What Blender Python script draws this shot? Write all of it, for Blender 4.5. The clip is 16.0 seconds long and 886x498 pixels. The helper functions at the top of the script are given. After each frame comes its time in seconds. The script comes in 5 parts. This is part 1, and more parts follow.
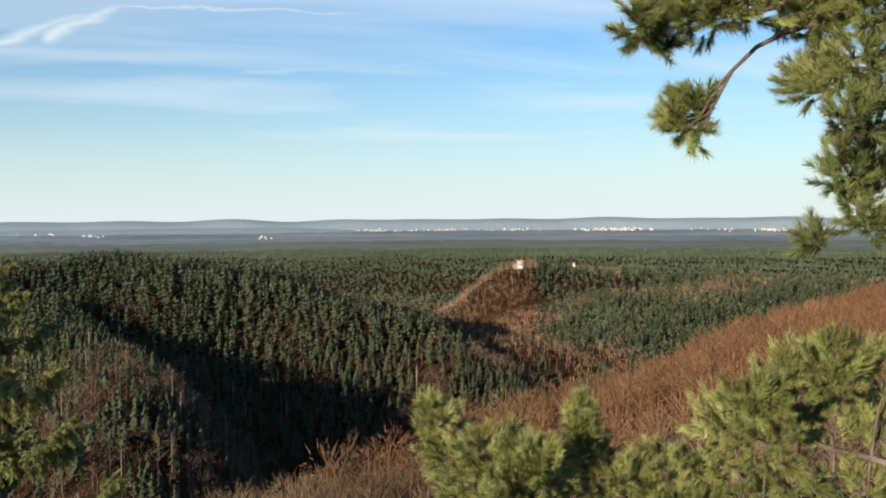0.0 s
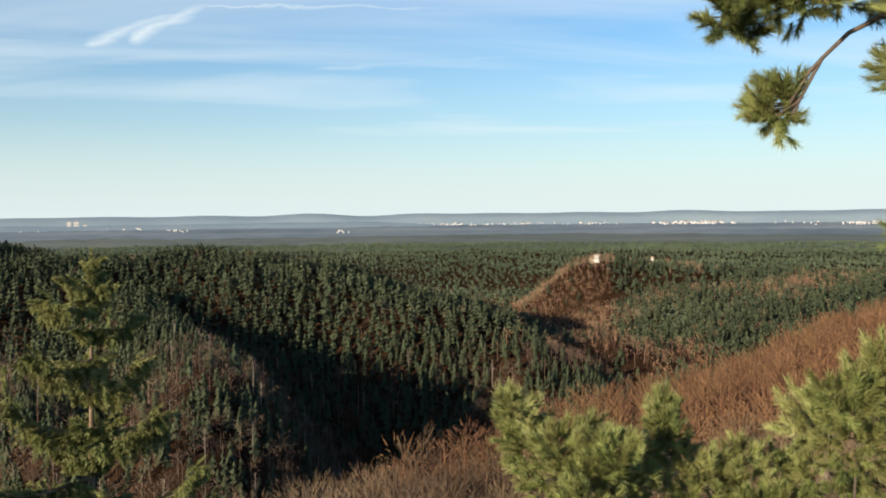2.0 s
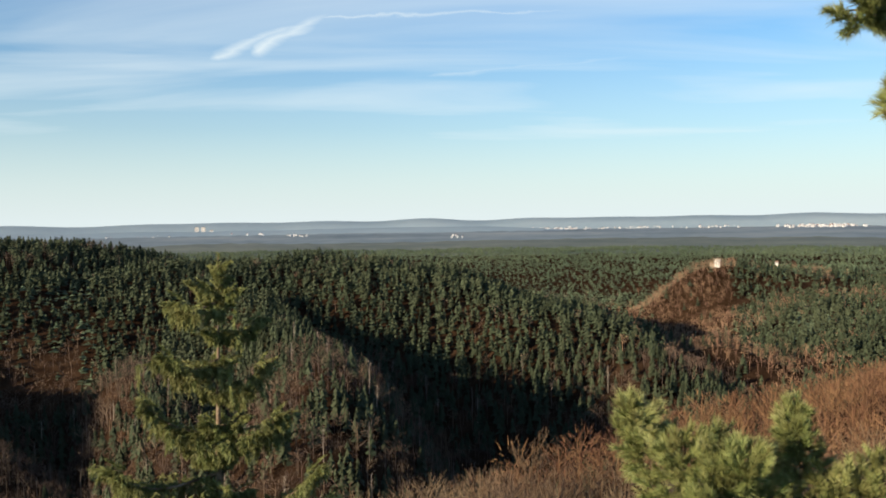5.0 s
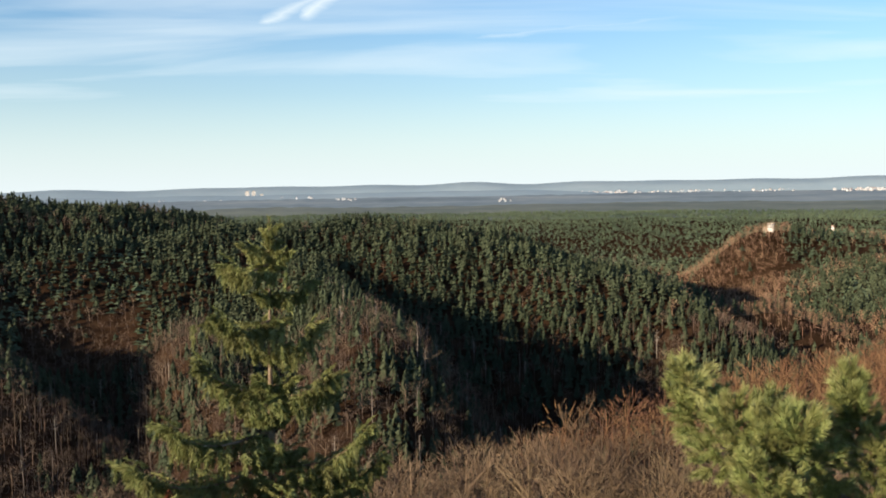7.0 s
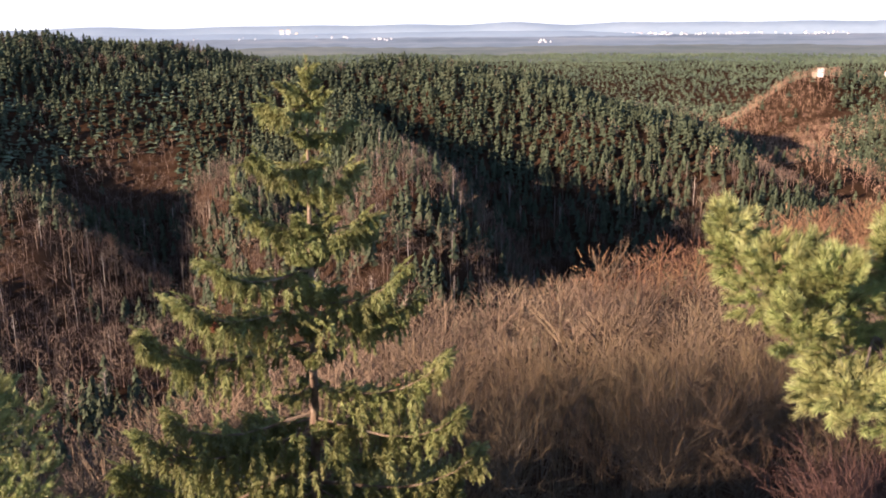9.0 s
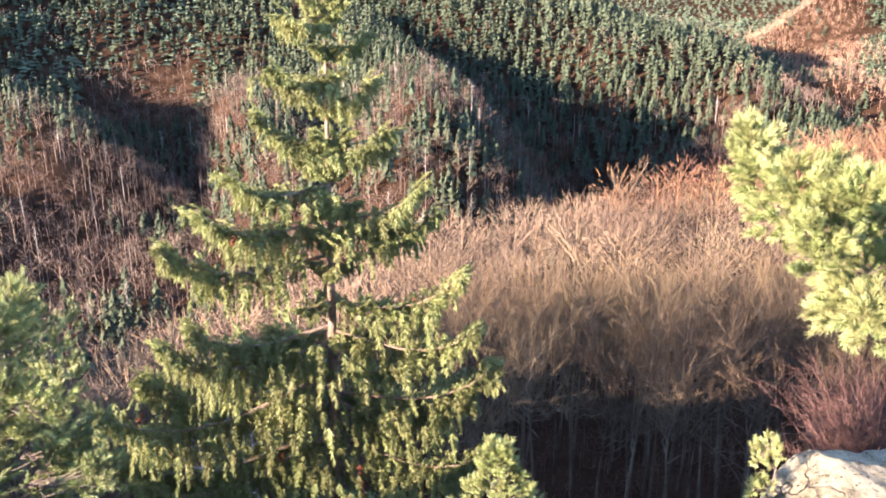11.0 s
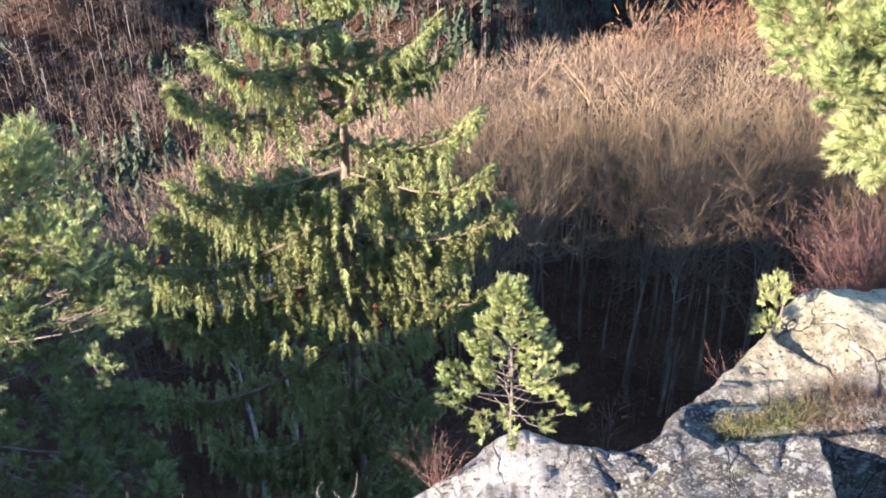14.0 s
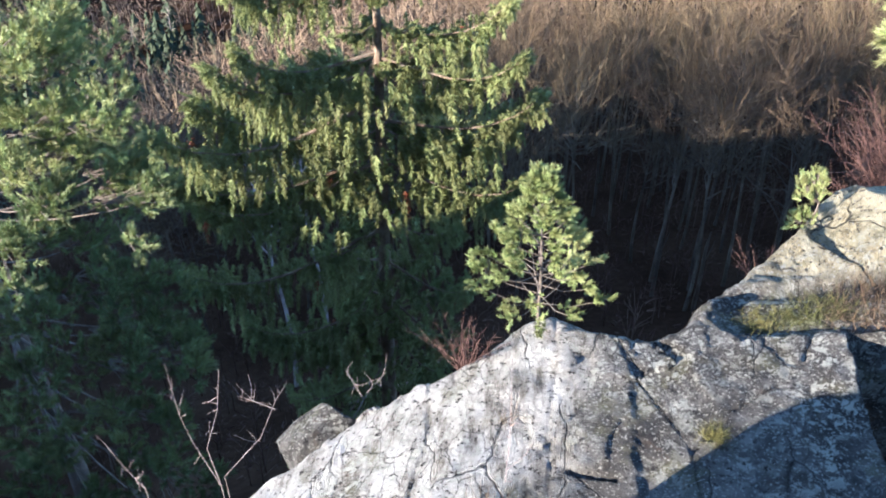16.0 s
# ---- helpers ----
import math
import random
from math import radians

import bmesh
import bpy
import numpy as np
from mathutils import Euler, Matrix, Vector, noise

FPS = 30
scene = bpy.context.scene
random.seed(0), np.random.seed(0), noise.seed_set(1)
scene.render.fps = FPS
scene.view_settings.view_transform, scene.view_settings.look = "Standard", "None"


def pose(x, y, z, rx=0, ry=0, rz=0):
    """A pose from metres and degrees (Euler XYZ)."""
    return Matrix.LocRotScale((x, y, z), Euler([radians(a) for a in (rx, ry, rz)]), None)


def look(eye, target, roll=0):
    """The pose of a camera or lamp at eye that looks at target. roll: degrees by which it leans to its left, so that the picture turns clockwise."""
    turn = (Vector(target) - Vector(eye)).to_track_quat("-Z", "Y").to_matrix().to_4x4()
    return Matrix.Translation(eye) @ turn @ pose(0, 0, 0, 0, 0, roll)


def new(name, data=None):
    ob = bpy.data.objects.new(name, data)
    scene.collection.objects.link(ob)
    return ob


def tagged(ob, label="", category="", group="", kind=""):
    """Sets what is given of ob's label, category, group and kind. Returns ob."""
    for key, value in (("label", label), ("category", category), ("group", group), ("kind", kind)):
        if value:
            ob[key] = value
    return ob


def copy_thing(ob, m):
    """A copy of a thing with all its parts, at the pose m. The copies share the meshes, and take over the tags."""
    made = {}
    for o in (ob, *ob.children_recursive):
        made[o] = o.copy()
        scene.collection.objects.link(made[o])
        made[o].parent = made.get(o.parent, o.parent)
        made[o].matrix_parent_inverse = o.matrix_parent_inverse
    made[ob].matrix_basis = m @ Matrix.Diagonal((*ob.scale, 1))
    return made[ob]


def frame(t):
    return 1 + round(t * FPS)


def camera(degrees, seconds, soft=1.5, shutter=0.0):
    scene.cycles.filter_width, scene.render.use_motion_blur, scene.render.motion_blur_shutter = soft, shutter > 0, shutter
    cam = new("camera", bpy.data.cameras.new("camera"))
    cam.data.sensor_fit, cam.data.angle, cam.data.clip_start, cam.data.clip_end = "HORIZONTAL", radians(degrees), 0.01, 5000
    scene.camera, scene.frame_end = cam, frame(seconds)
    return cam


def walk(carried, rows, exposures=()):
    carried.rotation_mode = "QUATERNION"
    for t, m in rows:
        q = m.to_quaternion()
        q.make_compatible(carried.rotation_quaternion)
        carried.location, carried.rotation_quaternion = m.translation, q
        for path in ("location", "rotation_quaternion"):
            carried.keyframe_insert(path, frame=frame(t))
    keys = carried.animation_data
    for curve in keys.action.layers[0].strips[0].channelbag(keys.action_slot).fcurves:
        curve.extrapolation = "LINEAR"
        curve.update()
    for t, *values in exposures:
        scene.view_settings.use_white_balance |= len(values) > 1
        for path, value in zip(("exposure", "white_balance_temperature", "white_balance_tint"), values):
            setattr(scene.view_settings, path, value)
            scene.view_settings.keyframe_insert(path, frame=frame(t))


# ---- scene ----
# the way of the camera: seconds, heading and tilt and lean in degrees, place of the eye
ROWS = [
    (0.0, 15.46, -2.07, -0.35, 0.050, 0.012, 0.011),
    (0.5, 14.64, -1.72, -0.17, 0.044, 0.010, 0.010),
    (1.0, 13.85, -1.99, -0.30, 0.038, 0.009, 0.008),
    (1.5, 12.09, -2.42, -0.56, 0.035, 0.008, 0.008),
    (2.0, 10.54, -2.43, -0.54, 0.032, 0.004, 0.008),
    (2.5, 9.87, -2.42, -0.35, 0.029, 0.002, 0.007),
    (3.0, 8.72, -2.24, -0.40, 0.027, 0.002, 0.008),
    (3.5, 7.08, -2.13, -0.45, 0.023, 0.002, 0.008),
    (4.0, 5.50, -2.00, -0.63, 0.020, 0.001, 0.008),
    (6.5, 0.65, -2.92, -0.98, 0.002, 0.002, 0.004),
    (7.0, 0.00, -4.36, -0.94, 0.000, 0.000, 0.000),
    (7.5, -0.21, -7.11, -0.61, -0.008, -0.001, -0.004),
    (8.0, -1.52, -9.18, -0.44, -0.014, -0.004, -0.007),
    (8.5, -2.40, -11.85, -0.62, -0.018, -0.007, -0.013),
    (9.0, -2.49, -14.47, -0.54, -0.023, -0.010, -0.017),
    (9.2, -2.69, -15.36, -0.47, -0.025, -0.011, -0.018),
    (11.5, -3.81, -21.24, -0.31, -0.029, -0.016, -0.030),
    (12.0, -3.93, -22.97, -0.48, -0.029, -0.016, -0.032),
    (12.5, -3.95, -24.31, -0.42, -0.032, -0.016, -0.036),
    (13.0, -3.93, -26.05, -0.34, -0.034, -0.016, -0.038),
    (13.5, -4.42, -28.27, -0.61, -0.036, -0.015, -0.043),
    (14.0, -4.68, -30.05, -0.63, -0.038, -0.013, -0.046),
    (14.5, -4.75, -31.85, -0.42, -0.042, -0.013, -0.056),
    (15.0, -5.08, -33.50, -0.38, -0.044, -0.016, -0.062),
    (15.5, -6.04, -35.59, -0.21, -0.048, -0.020, -0.064),
    (16.0, -7.09, -37.17, -0.59, -0.049, -0.024, -0.062),
]


def toward(az, el, d=1.0):
    """The point d metres from the lookout in the direction of heading az and elevation el."""
    a, e = radians(az), radians(el)
    return Vector((d * math.sin(a) * math.cos(e), d * math.cos(a) * math.cos(e), d * math.sin(e)))


def flat(az, el, r):
    """The same, at the level distance r."""
    return toward(az, el, r / math.cos(radians(el)))


cam = camera(53.41, 16.0, soft=1.9)
walk(cam, [(t, look(Vector((x, y, z)), Vector((x, y, z)) + toward(a, p), roll)) for t, a, p, roll, x, y, z in ROWS],
     exposures=[(0.0, 0.76, 6500, 10), (6.3, 0.78, 6500, 10), (7.0, 0.91, 6500, 11), (7.4, 1.03, 6500, 13), (8.0, 0.82, 6500, 17), (9.0, 1.72, 6500, 30), (11.3, 3.11, 5850, 26), (13.0, 2.99, 5600, 21), (14.5, 2.82, 5400, 16), (16.0, 2.6, 5100, 12)])

# ---- sky and sun ----
SUN_AZ, SUN_EL = -127.0, 13.0
world = bpy.data.worlds.new("sky")
scene.world = world
world.use_nodes = True


def sky_nodes():
    nt = world.node_tree
    nt.nodes.clear()
    N, L = nt.nodes.new, nt.links.new
    out, bg, sky = N("ShaderNodeOutputWorld"), N("ShaderNodeBackground"), N("ShaderNodeTexSky")
    sky.sky_type, sky.sun_disc = "NISHITA", False
    sky.sun_elevation, sky.sun_rotation = radians(SUN_EL), radians(SUN_AZ % 360)
    sky.air_density, sky.dust_density, sky.ozone_density, sky.altitude = 1.2, 0.6, 1.6, 400
    tc, sep = N("ShaderNodeTexCoord"), N("ShaderNodeSeparateXYZ")
    L(tc.outputs["Generated"], sep.inputs[0])

    def m(op, a, b=None, clamp=False):
        n = N("ShaderNodeMath")
        n.operation, n.use_clamp = op, clamp
        for i, v in enumerate((a, b)):
            if v is None:
                continue
            if isinstance(v, (int, float)):
                n.inputs[i].default_value = v
            else:
                L(v, n.inputs[i])
        return n.outputs[0]

    def ramp(v, *stops):
        n = N("ShaderNodeValToRGB")
        n.color_ramp.elements[0].position, n.color_ramp.elements[1].position = stops[0][0], stops[-1][0]
        n.color_ramp.elements[0].color, n.color_ramp.elements[1].color = (*[stops[0][1]] * 3, 1), (*[stops[-1][1]] * 3, 1)
        for p, c in stops[1:-1]:
            n.color_ramp.elements.new(p).color = (c, c, c, 1)
        L(v, n.inputs[0])
        return n.outputs[0]

    x, y, z = sep.outputs
    zz = m("ADD", m("MAXIMUM", z, 0.0), 0.06)
    u, v = m("DIVIDE", x, zz), m("DIVIDE", y, zz)       # the cloud layer, seen from below
    comb = N("ShaderNodeCombineXYZ")
    L(m("MULTIPLY", m("ADD", u, m("MULTIPLY", v, 0.12)), 0.35), comb.inputs[0])
    L(m("MULTIPLY", v, 1.0), comb.inputs[1])
    streak = N("ShaderNodeTexNoise")
    streak.inputs["Scale"].default_value, streak.inputs["Detail"].default_value, streak.inputs["Distortion"].default_value = 0.9, 8, 0.5
    L(comb.outputs[0], streak.inputs["Vector"])
    veil = ramp(streak.outputs["Fac"], (0.38, 0.05), (0.52, 0.38), (0.72, 0.75))
    # a spread vapour trail: a thin straight end, and where it has spread a fork of two feathers
    fray = N("ShaderNodeTexNoise")
    fray.inputs["Scale"].default_value, fray.inputs["Detail"].default_value, fray.inputs["Distortion"].default_value = 3.2, 6, 0.6
    flat_uv = N("ShaderNodeCombineXYZ")
    L(u, flat_uv.inputs[0])
    L(v, flat_uv.inputs[1])
    L(flat_uv.outputs[0], fray.inputs["Vector"])
    wob = m("MULTIPLY", m("SUBTRACT", fray.outputs["Fac"], 0.5), 0.30)

    def trail_line(slope, at, u0, u1, wide, strength):
        d = m("ABSOLUTE", m("ADD", m("SUBTRACT", m("SUBTRACT", v, m("MULTIPLY", u, slope)), at), wob))
        along = ramp(m("DIVIDE", m("SUBTRACT", u, u0), u1 - u0), (0.0, 0.0), (0.12, 1.0), (0.6, 0.8), (1.0, 0.0))
        return m("MULTIPLY", m("MULTIPLY", ramp(d, (0.0, 1.0), (wide * 0.4, 0.5), (wide, 0.0)), along), strength)

    trail = m("MAXIMUM", trail_line(-0.09, 3.445, -0.40, 1.05, 0.07, 0.75), trail_line(-1.62, 3.03, -0.66, -0.10, 0.24, 0.95))
    trail = m("MAXIMUM", trail, trail_line(-1.17, 3.15, -0.88, -0.14, 0.20, 0.85))
    trail = m("MAXIMUM", trail, trail_line(-0.45, 4.62, 0.1, 1.5, 0.14, 0.45))
    cloud = m("MAXIMUM", veil, trail)
    low = ramp(z, (0.0, 0.85), (0.04, 0.66), (0.10, 0.32), (0.2, 0.05), (0.4, 0.0))     # milky air above the horizon
    cover = m("MAXIMUM", m("MULTIPLY", cloud, ramp(z, (0.0, 0.0), (0.03, 0.5), (0.10, 1.0), (0.35, 0.8), (0.7, 0.15))), low)
    mix = N("ShaderNodeMix")
    mix.data_type = "RGBA"
    L(cover, mix.inputs[0])
    blue = N("ShaderNodeMix")
    blue.data_type, blue.blend_type = "RGBA", "MULTIPLY"
    blue.inputs[0].default_value, blue.inputs[7].default_value = 1.0, (0.60, 0.98, 1.42, 1)
    L(sky.outputs[0], blue.inputs[6])
    deep = N("ShaderNodeMix")           # the deeper blue overhead
    deep.data_type, deep.blend_type = "RGBA", "MULTIPLY"
    deep.inputs[0].default_value = 1.0
    L(blue.outputs[2], deep.inputs[6])
    L(ramp(z, (0.25, 1.0), (0.55, 0.6), (1.0, 0.45)), deep.inputs[7])
    L(deep.outputs[2], mix.inputs[6])
    mix.inputs[7].default_value = CLOUD
    L(mix.outputs[2], bg.inputs[0])
    bg.inputs[1].default_value = SKY
    L(bg.outputs[0], out.inputs[0])


SKY, CLOUD = 0.0735, (6.8, 7.6, 7.8, 1)
sky_nodes()
sun = new("sun", bpy.data.lights.new("sun", "SUN"))
sun.data.energy, sun.data.angle, sun.data.color = 5.0, radians(0.5), (1.0, 0.78, 0.54)
sun.matrix_world = look(toward(SUN_AZ, SUN_EL, 100), (0, 0, 0))


# ---- materials ----
def material(name, colours, rough=0.8, scale=1.0, fine=None, bump=0.0, bump_scale=None, tone=0.0, spec=0.3, thin=0.0, object_random=0.0):
    """Noise between the colours at two scales, fine relief, and a lighter or darker cast from plant to plant (tone)."""
    mat = bpy.data.materials.new(name)
    mat.use_nodes = True
    nt = mat.node_tree
    N, L = nt.nodes.new, nt.links.new
    b = nt.nodes["Principled BSDF"]
    b.inputs["Roughness"].default_value = rough
    b.inputs["Specular IOR Level"].default_value = spec
    geo = N("ShaderNodeNewGeometry")
    n1, n2 = N("ShaderNodeTexNoise"), N("ShaderNodeTexNoise")
    n1.inputs["Scale"].default_value, n1.inputs["Detail"].default_value = scale, 6
    n2.inputs["Scale"].default_value, n2.inputs["Detail"].default_value = fine or scale * 9, 5
    L(geo.outputs["Position"], n1.inputs["Vector"])
    L(geo.outputs["Position"], n2.inputs["Vector"])
    add = N("ShaderNodeMath")
    add.operation = "MULTIPLY_ADD"
    L(n2.outputs["Fac"], add.inputs[0])
    add.inputs[1].default_value = 0.45
    L(n1.outputs["Fac"], add.inputs[2])
    ramp = N("ShaderNodeValToRGB")
    els = ramp.color_ramp.elements
    k = len(colours)
    els[0].position, els[1].position = 0.50, 0.95
    els[0].color, els[1].color = (*colours[0], 1), (*colours[-1], 1)
    for i in range(1, k - 1):
        els.new(0.50 + 0.45 * i / (k - 1)).color = (*colours[i], 1)
    L(add.outputs[0], ramp.inputs[0])
    colour = ramp.outputs[0]
    if tone or object_random:
        hsv = N("ShaderNodeHueSaturation")
        if object_random:
            src = N("ShaderNodeObjectInfo").outputs["Random"]
        else:
            att = N("ShaderNodeAttribute")
            att.attribute_name = "tone"
            src = att.outputs["Fac"]
        mr = N("ShaderNodeMapRange")
        s = tone or object_random
        mr.inputs["To Min"].default_value, mr.inputs["To Max"].default_value = 1 - s, 1 + s
        L(src, mr.inputs["Value"])
        L(mr.outputs[0], hsv.inputs["Value"])
        mh = N("ShaderNodeMapRange")
        mh.inputs["To Min"].default_value, mh.inputs["To Max"].default_value = 0.5 - 0.05 * s, 0.5 + 0.05 * s
        L(src, mh.inputs["Value"])
        L(mh.outputs[0], hsv.inputs["Hue"])
        L(colour, hsv.inputs["Color"])
        colour = hsv.outputs[0]
    L(colour, b.inputs["Base Color"])
    if bump:
        bp = N("ShaderNodeBump")
        n3 = N("ShaderNodeTexNoise")
        n3.inputs["Scale"].default_value, n3.inputs["Detail"].default_value = bump_scale or scale * 20, 8
        L(geo.outputs["Position"], n3.inputs["Vector"])
        L(n3.outputs["Fac"], bp.inputs["Height"])
        bp.inputs["Strength"].default_value, bp.inputs["Distance"].default_value = bump, 0.05
        L(bp.outputs[0], b.inputs["Normal"])
    if thin:
        tr, mx = N("ShaderNodeBsdfTranslucent"), N("ShaderNodeMixShader")
        L(colour, tr.inputs[0])
        mx.inputs[0].default_value = thin
        L(b.outputs[0], mx.inputs[1])
        L(tr.outputs[0], mx.inputs[2])
        L(mx.outputs[0], nt.nodes["Material Output"].inputs[0])
    return mat


# litter kept near black: the shade under the crowns is in its colour
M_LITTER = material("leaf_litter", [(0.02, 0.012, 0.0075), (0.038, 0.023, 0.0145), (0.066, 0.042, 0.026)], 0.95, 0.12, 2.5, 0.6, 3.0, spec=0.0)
# haze is painted into plain and hills: paler and bluer with distance
M_PLAIN = material("hazy_plain", [(0.12, 0.175, 0.22), (0.2, 0.26, 0.3), (0.31, 0.35, 0.365)], 1.0, 0.0016, 0.012)
M_PLAIN_NEAR = material("hazy_near_plain", [(0.09, 0.12, 0.109), (0.128, 0.158, 0.143), (0.18, 0.203, 0.173)], 1.0, 0.004, 0.03)
M_HILLS = material("hazy_hills", [(0.25, 0.35, 0.43), (0.31, 0.41, 0.48)], 1.0, 0.003, 0.02)
M_CONIFER = material("conifer_needles", [(0.028, 0.04, 0.025), (0.045, 0.06, 0.036), (0.066, 0.083, 0.049)], 0.75, 0.012, 0.2, tone=0.22, spec=0.1)
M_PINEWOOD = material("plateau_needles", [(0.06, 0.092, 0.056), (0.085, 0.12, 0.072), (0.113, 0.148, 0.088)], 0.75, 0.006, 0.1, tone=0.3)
M_BARE = material("bare_crowns", [(0.09, 0.063, 0.048), (0.125, 0.09, 0.067), (0.17, 0.126, 0.096)], 0.85, 0.02, 0.3, tone=0.35)
M_RUST = material("rusty_beech_crowns", [(0.108, 0.058, 0.033), (0.142, 0.078, 0.043), (0.18, 0.103, 0.06)], 0.85, 0.02, 0.3, tone=0.3)
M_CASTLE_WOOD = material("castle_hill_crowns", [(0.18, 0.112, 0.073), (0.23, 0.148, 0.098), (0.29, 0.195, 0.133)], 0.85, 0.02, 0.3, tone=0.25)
M_STEMS = material("pale_stems", [(0.15, 0.128, 0.105), (0.24, 0.21, 0.18), (0.315, 0.285, 0.247)], 0.8, 0.05, 0.6, tone=0.3)
M_BEECH = material("beech_crowns", [(0.105, 0.074, 0.048), (0.145, 0.104, 0.069), (0.19, 0.14, 0.095)], 0.85, 0.03, 0.4, tone=0.3)
M_TWIG = material("beech_twigs", [(0.072, 0.05, 0.027), (0.104, 0.074, 0.041), (0.142, 0.104, 0.06)], 0.8, 0.3, 6, object_random=0.22)
M_TRUNK = material("beech_bark", [(0.055, 0.042, 0.03), (0.1, 0.078, 0.056), (0.17, 0.137, 0.1)], 0.85, 0.8, 9, 0.4, 12, spec=0.1, object_random=0.25)
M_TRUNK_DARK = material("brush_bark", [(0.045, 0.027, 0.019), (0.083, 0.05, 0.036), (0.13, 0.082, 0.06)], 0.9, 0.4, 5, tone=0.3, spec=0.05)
M_BIRCH = material("birch_bark", [(0.225, 0.165, 0.15), (0.375, 0.315, 0.3), (0.465, 0.42, 0.398)], 0.7, 2.0, 14)
M_SPRUCE = material("spruce_needles", [(0.115, 0.138, 0.048), (0.175, 0.195, 0.07), (0.245, 0.26, 0.102)], 0.6, 0.9, 9, tone=0.3, thin=0.3)
M_SPRUCE_BARK = material("spruce_bark", [(0.083, 0.056, 0.038), (0.165, 0.12, 0.083), (0.255, 0.21, 0.158)], 0.9, 3, 22, 0.7, 30)
M_CONES = material("old_needles_and_cones", [(0.12, 0.038, 0.019), (0.188, 0.068, 0.03)], 0.8, 3, 20, tone=0.2)
M_PINE = material("pine_needles", [(0.13, 0.165, 0.055), (0.23, 0.262, 0.095), (0.335, 0.35, 0.15)], 0.5, 2.5, 20, tone=0.3, thin=0.15, spec=0.4)
# darker copy of the pine needles, for sprays that hang in shade
M_PINE_SHADE = material("shaded_pine_needles", [(0.09, 0.125, 0.05), (0.16, 0.195, 0.075), (0.25, 0.28, 0.115)], 0.5, 1.2, 12, tone=0.3, thin=0.15, spec=0.4)
M_PINE_BARK = material("pine_bark", [(0.068, 0.056, 0.046), (0.124, 0.101, 0.084), (0.195, 0.165, 0.139)], 0.9, 6, 40, 0.5, 60)
M_SCRUB = material("reddish_scrub_twigs", [(0.046, 0.023, 0.019), (0.072, 0.037, 0.03), (0.098, 0.053, 0.043)], 0.8, 3, 20, tone=0.25)
M_DRY = material("dry_grass", [(0.056, 0.036, 0.022), (0.094, 0.064, 0.038), (0.143, 0.101, 0.06)], 0.8, 3, 20, tone=0.3)
M_MOSS = material("mossy_grass", [(0.053, 0.06, 0.015), (0.09, 0.09, 0.026), (0.135, 0.12, 0.045)], 0.9, 3, 20, tone=0.3)
M_PLASTER = material("white_plaster", [(0.62, 0.62, 0.6), (0.72, 0.72, 0.7)], 0.9, 0.3)
# far house walls, greyed with haze in the colour itself
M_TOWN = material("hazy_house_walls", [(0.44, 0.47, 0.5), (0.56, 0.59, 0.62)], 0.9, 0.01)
M_OLDWALL = material("old_masonry", [(0.315, 0.255, 0.188), (0.413, 0.345, 0.262)], 0.9, 0.5)
M_TILES = material("roof_tiles", [(0.165, 0.075, 0.053), (0.255, 0.12, 0.075)], 0.85, 0.4)
M_DARK = material("window_dark", [(0.022, 0.022, 0.026), (0.038, 0.038, 0.041)], 0.3, 1)


# ---- mesh helpers ----
def raw_mesh(name, V, F, mats, tone=None, smooth=False, index=None):
    """A mesh from vertex and face arrays; the faces all have the same number of corners."""
    V, F = np.asarray(V, np.float32), np.asarray(F, np.int32)
    me = bpy.data.meshes.new(name)
    n, k = F.shape
    me.vertices.add(len(V))
    me.vertices.foreach_set("co", V.ravel())
    me.loops.add(n * k)
    me.loops.foreach_set("vertex_index", F.ravel())
    me.polygons.add(n)
    me.polygons.foreach_set("loop_start", np.arange(0, n * k, k, dtype=np.int32))
    for m in mats:
        me.materials.append(m)
    if index is not None:
        me.polygons.foreach_set("material_index", np.asarray(index, np.int32))
    me.update(calc_edges=True)
    me.polygons.foreach_set("use_smooth", np.full(n, smooth))
    if tone is not None:
        me.attributes.new("tone", "FLOAT", "POINT").data.foreach_set("value", np.asarray(tone, np.float32))
    return me


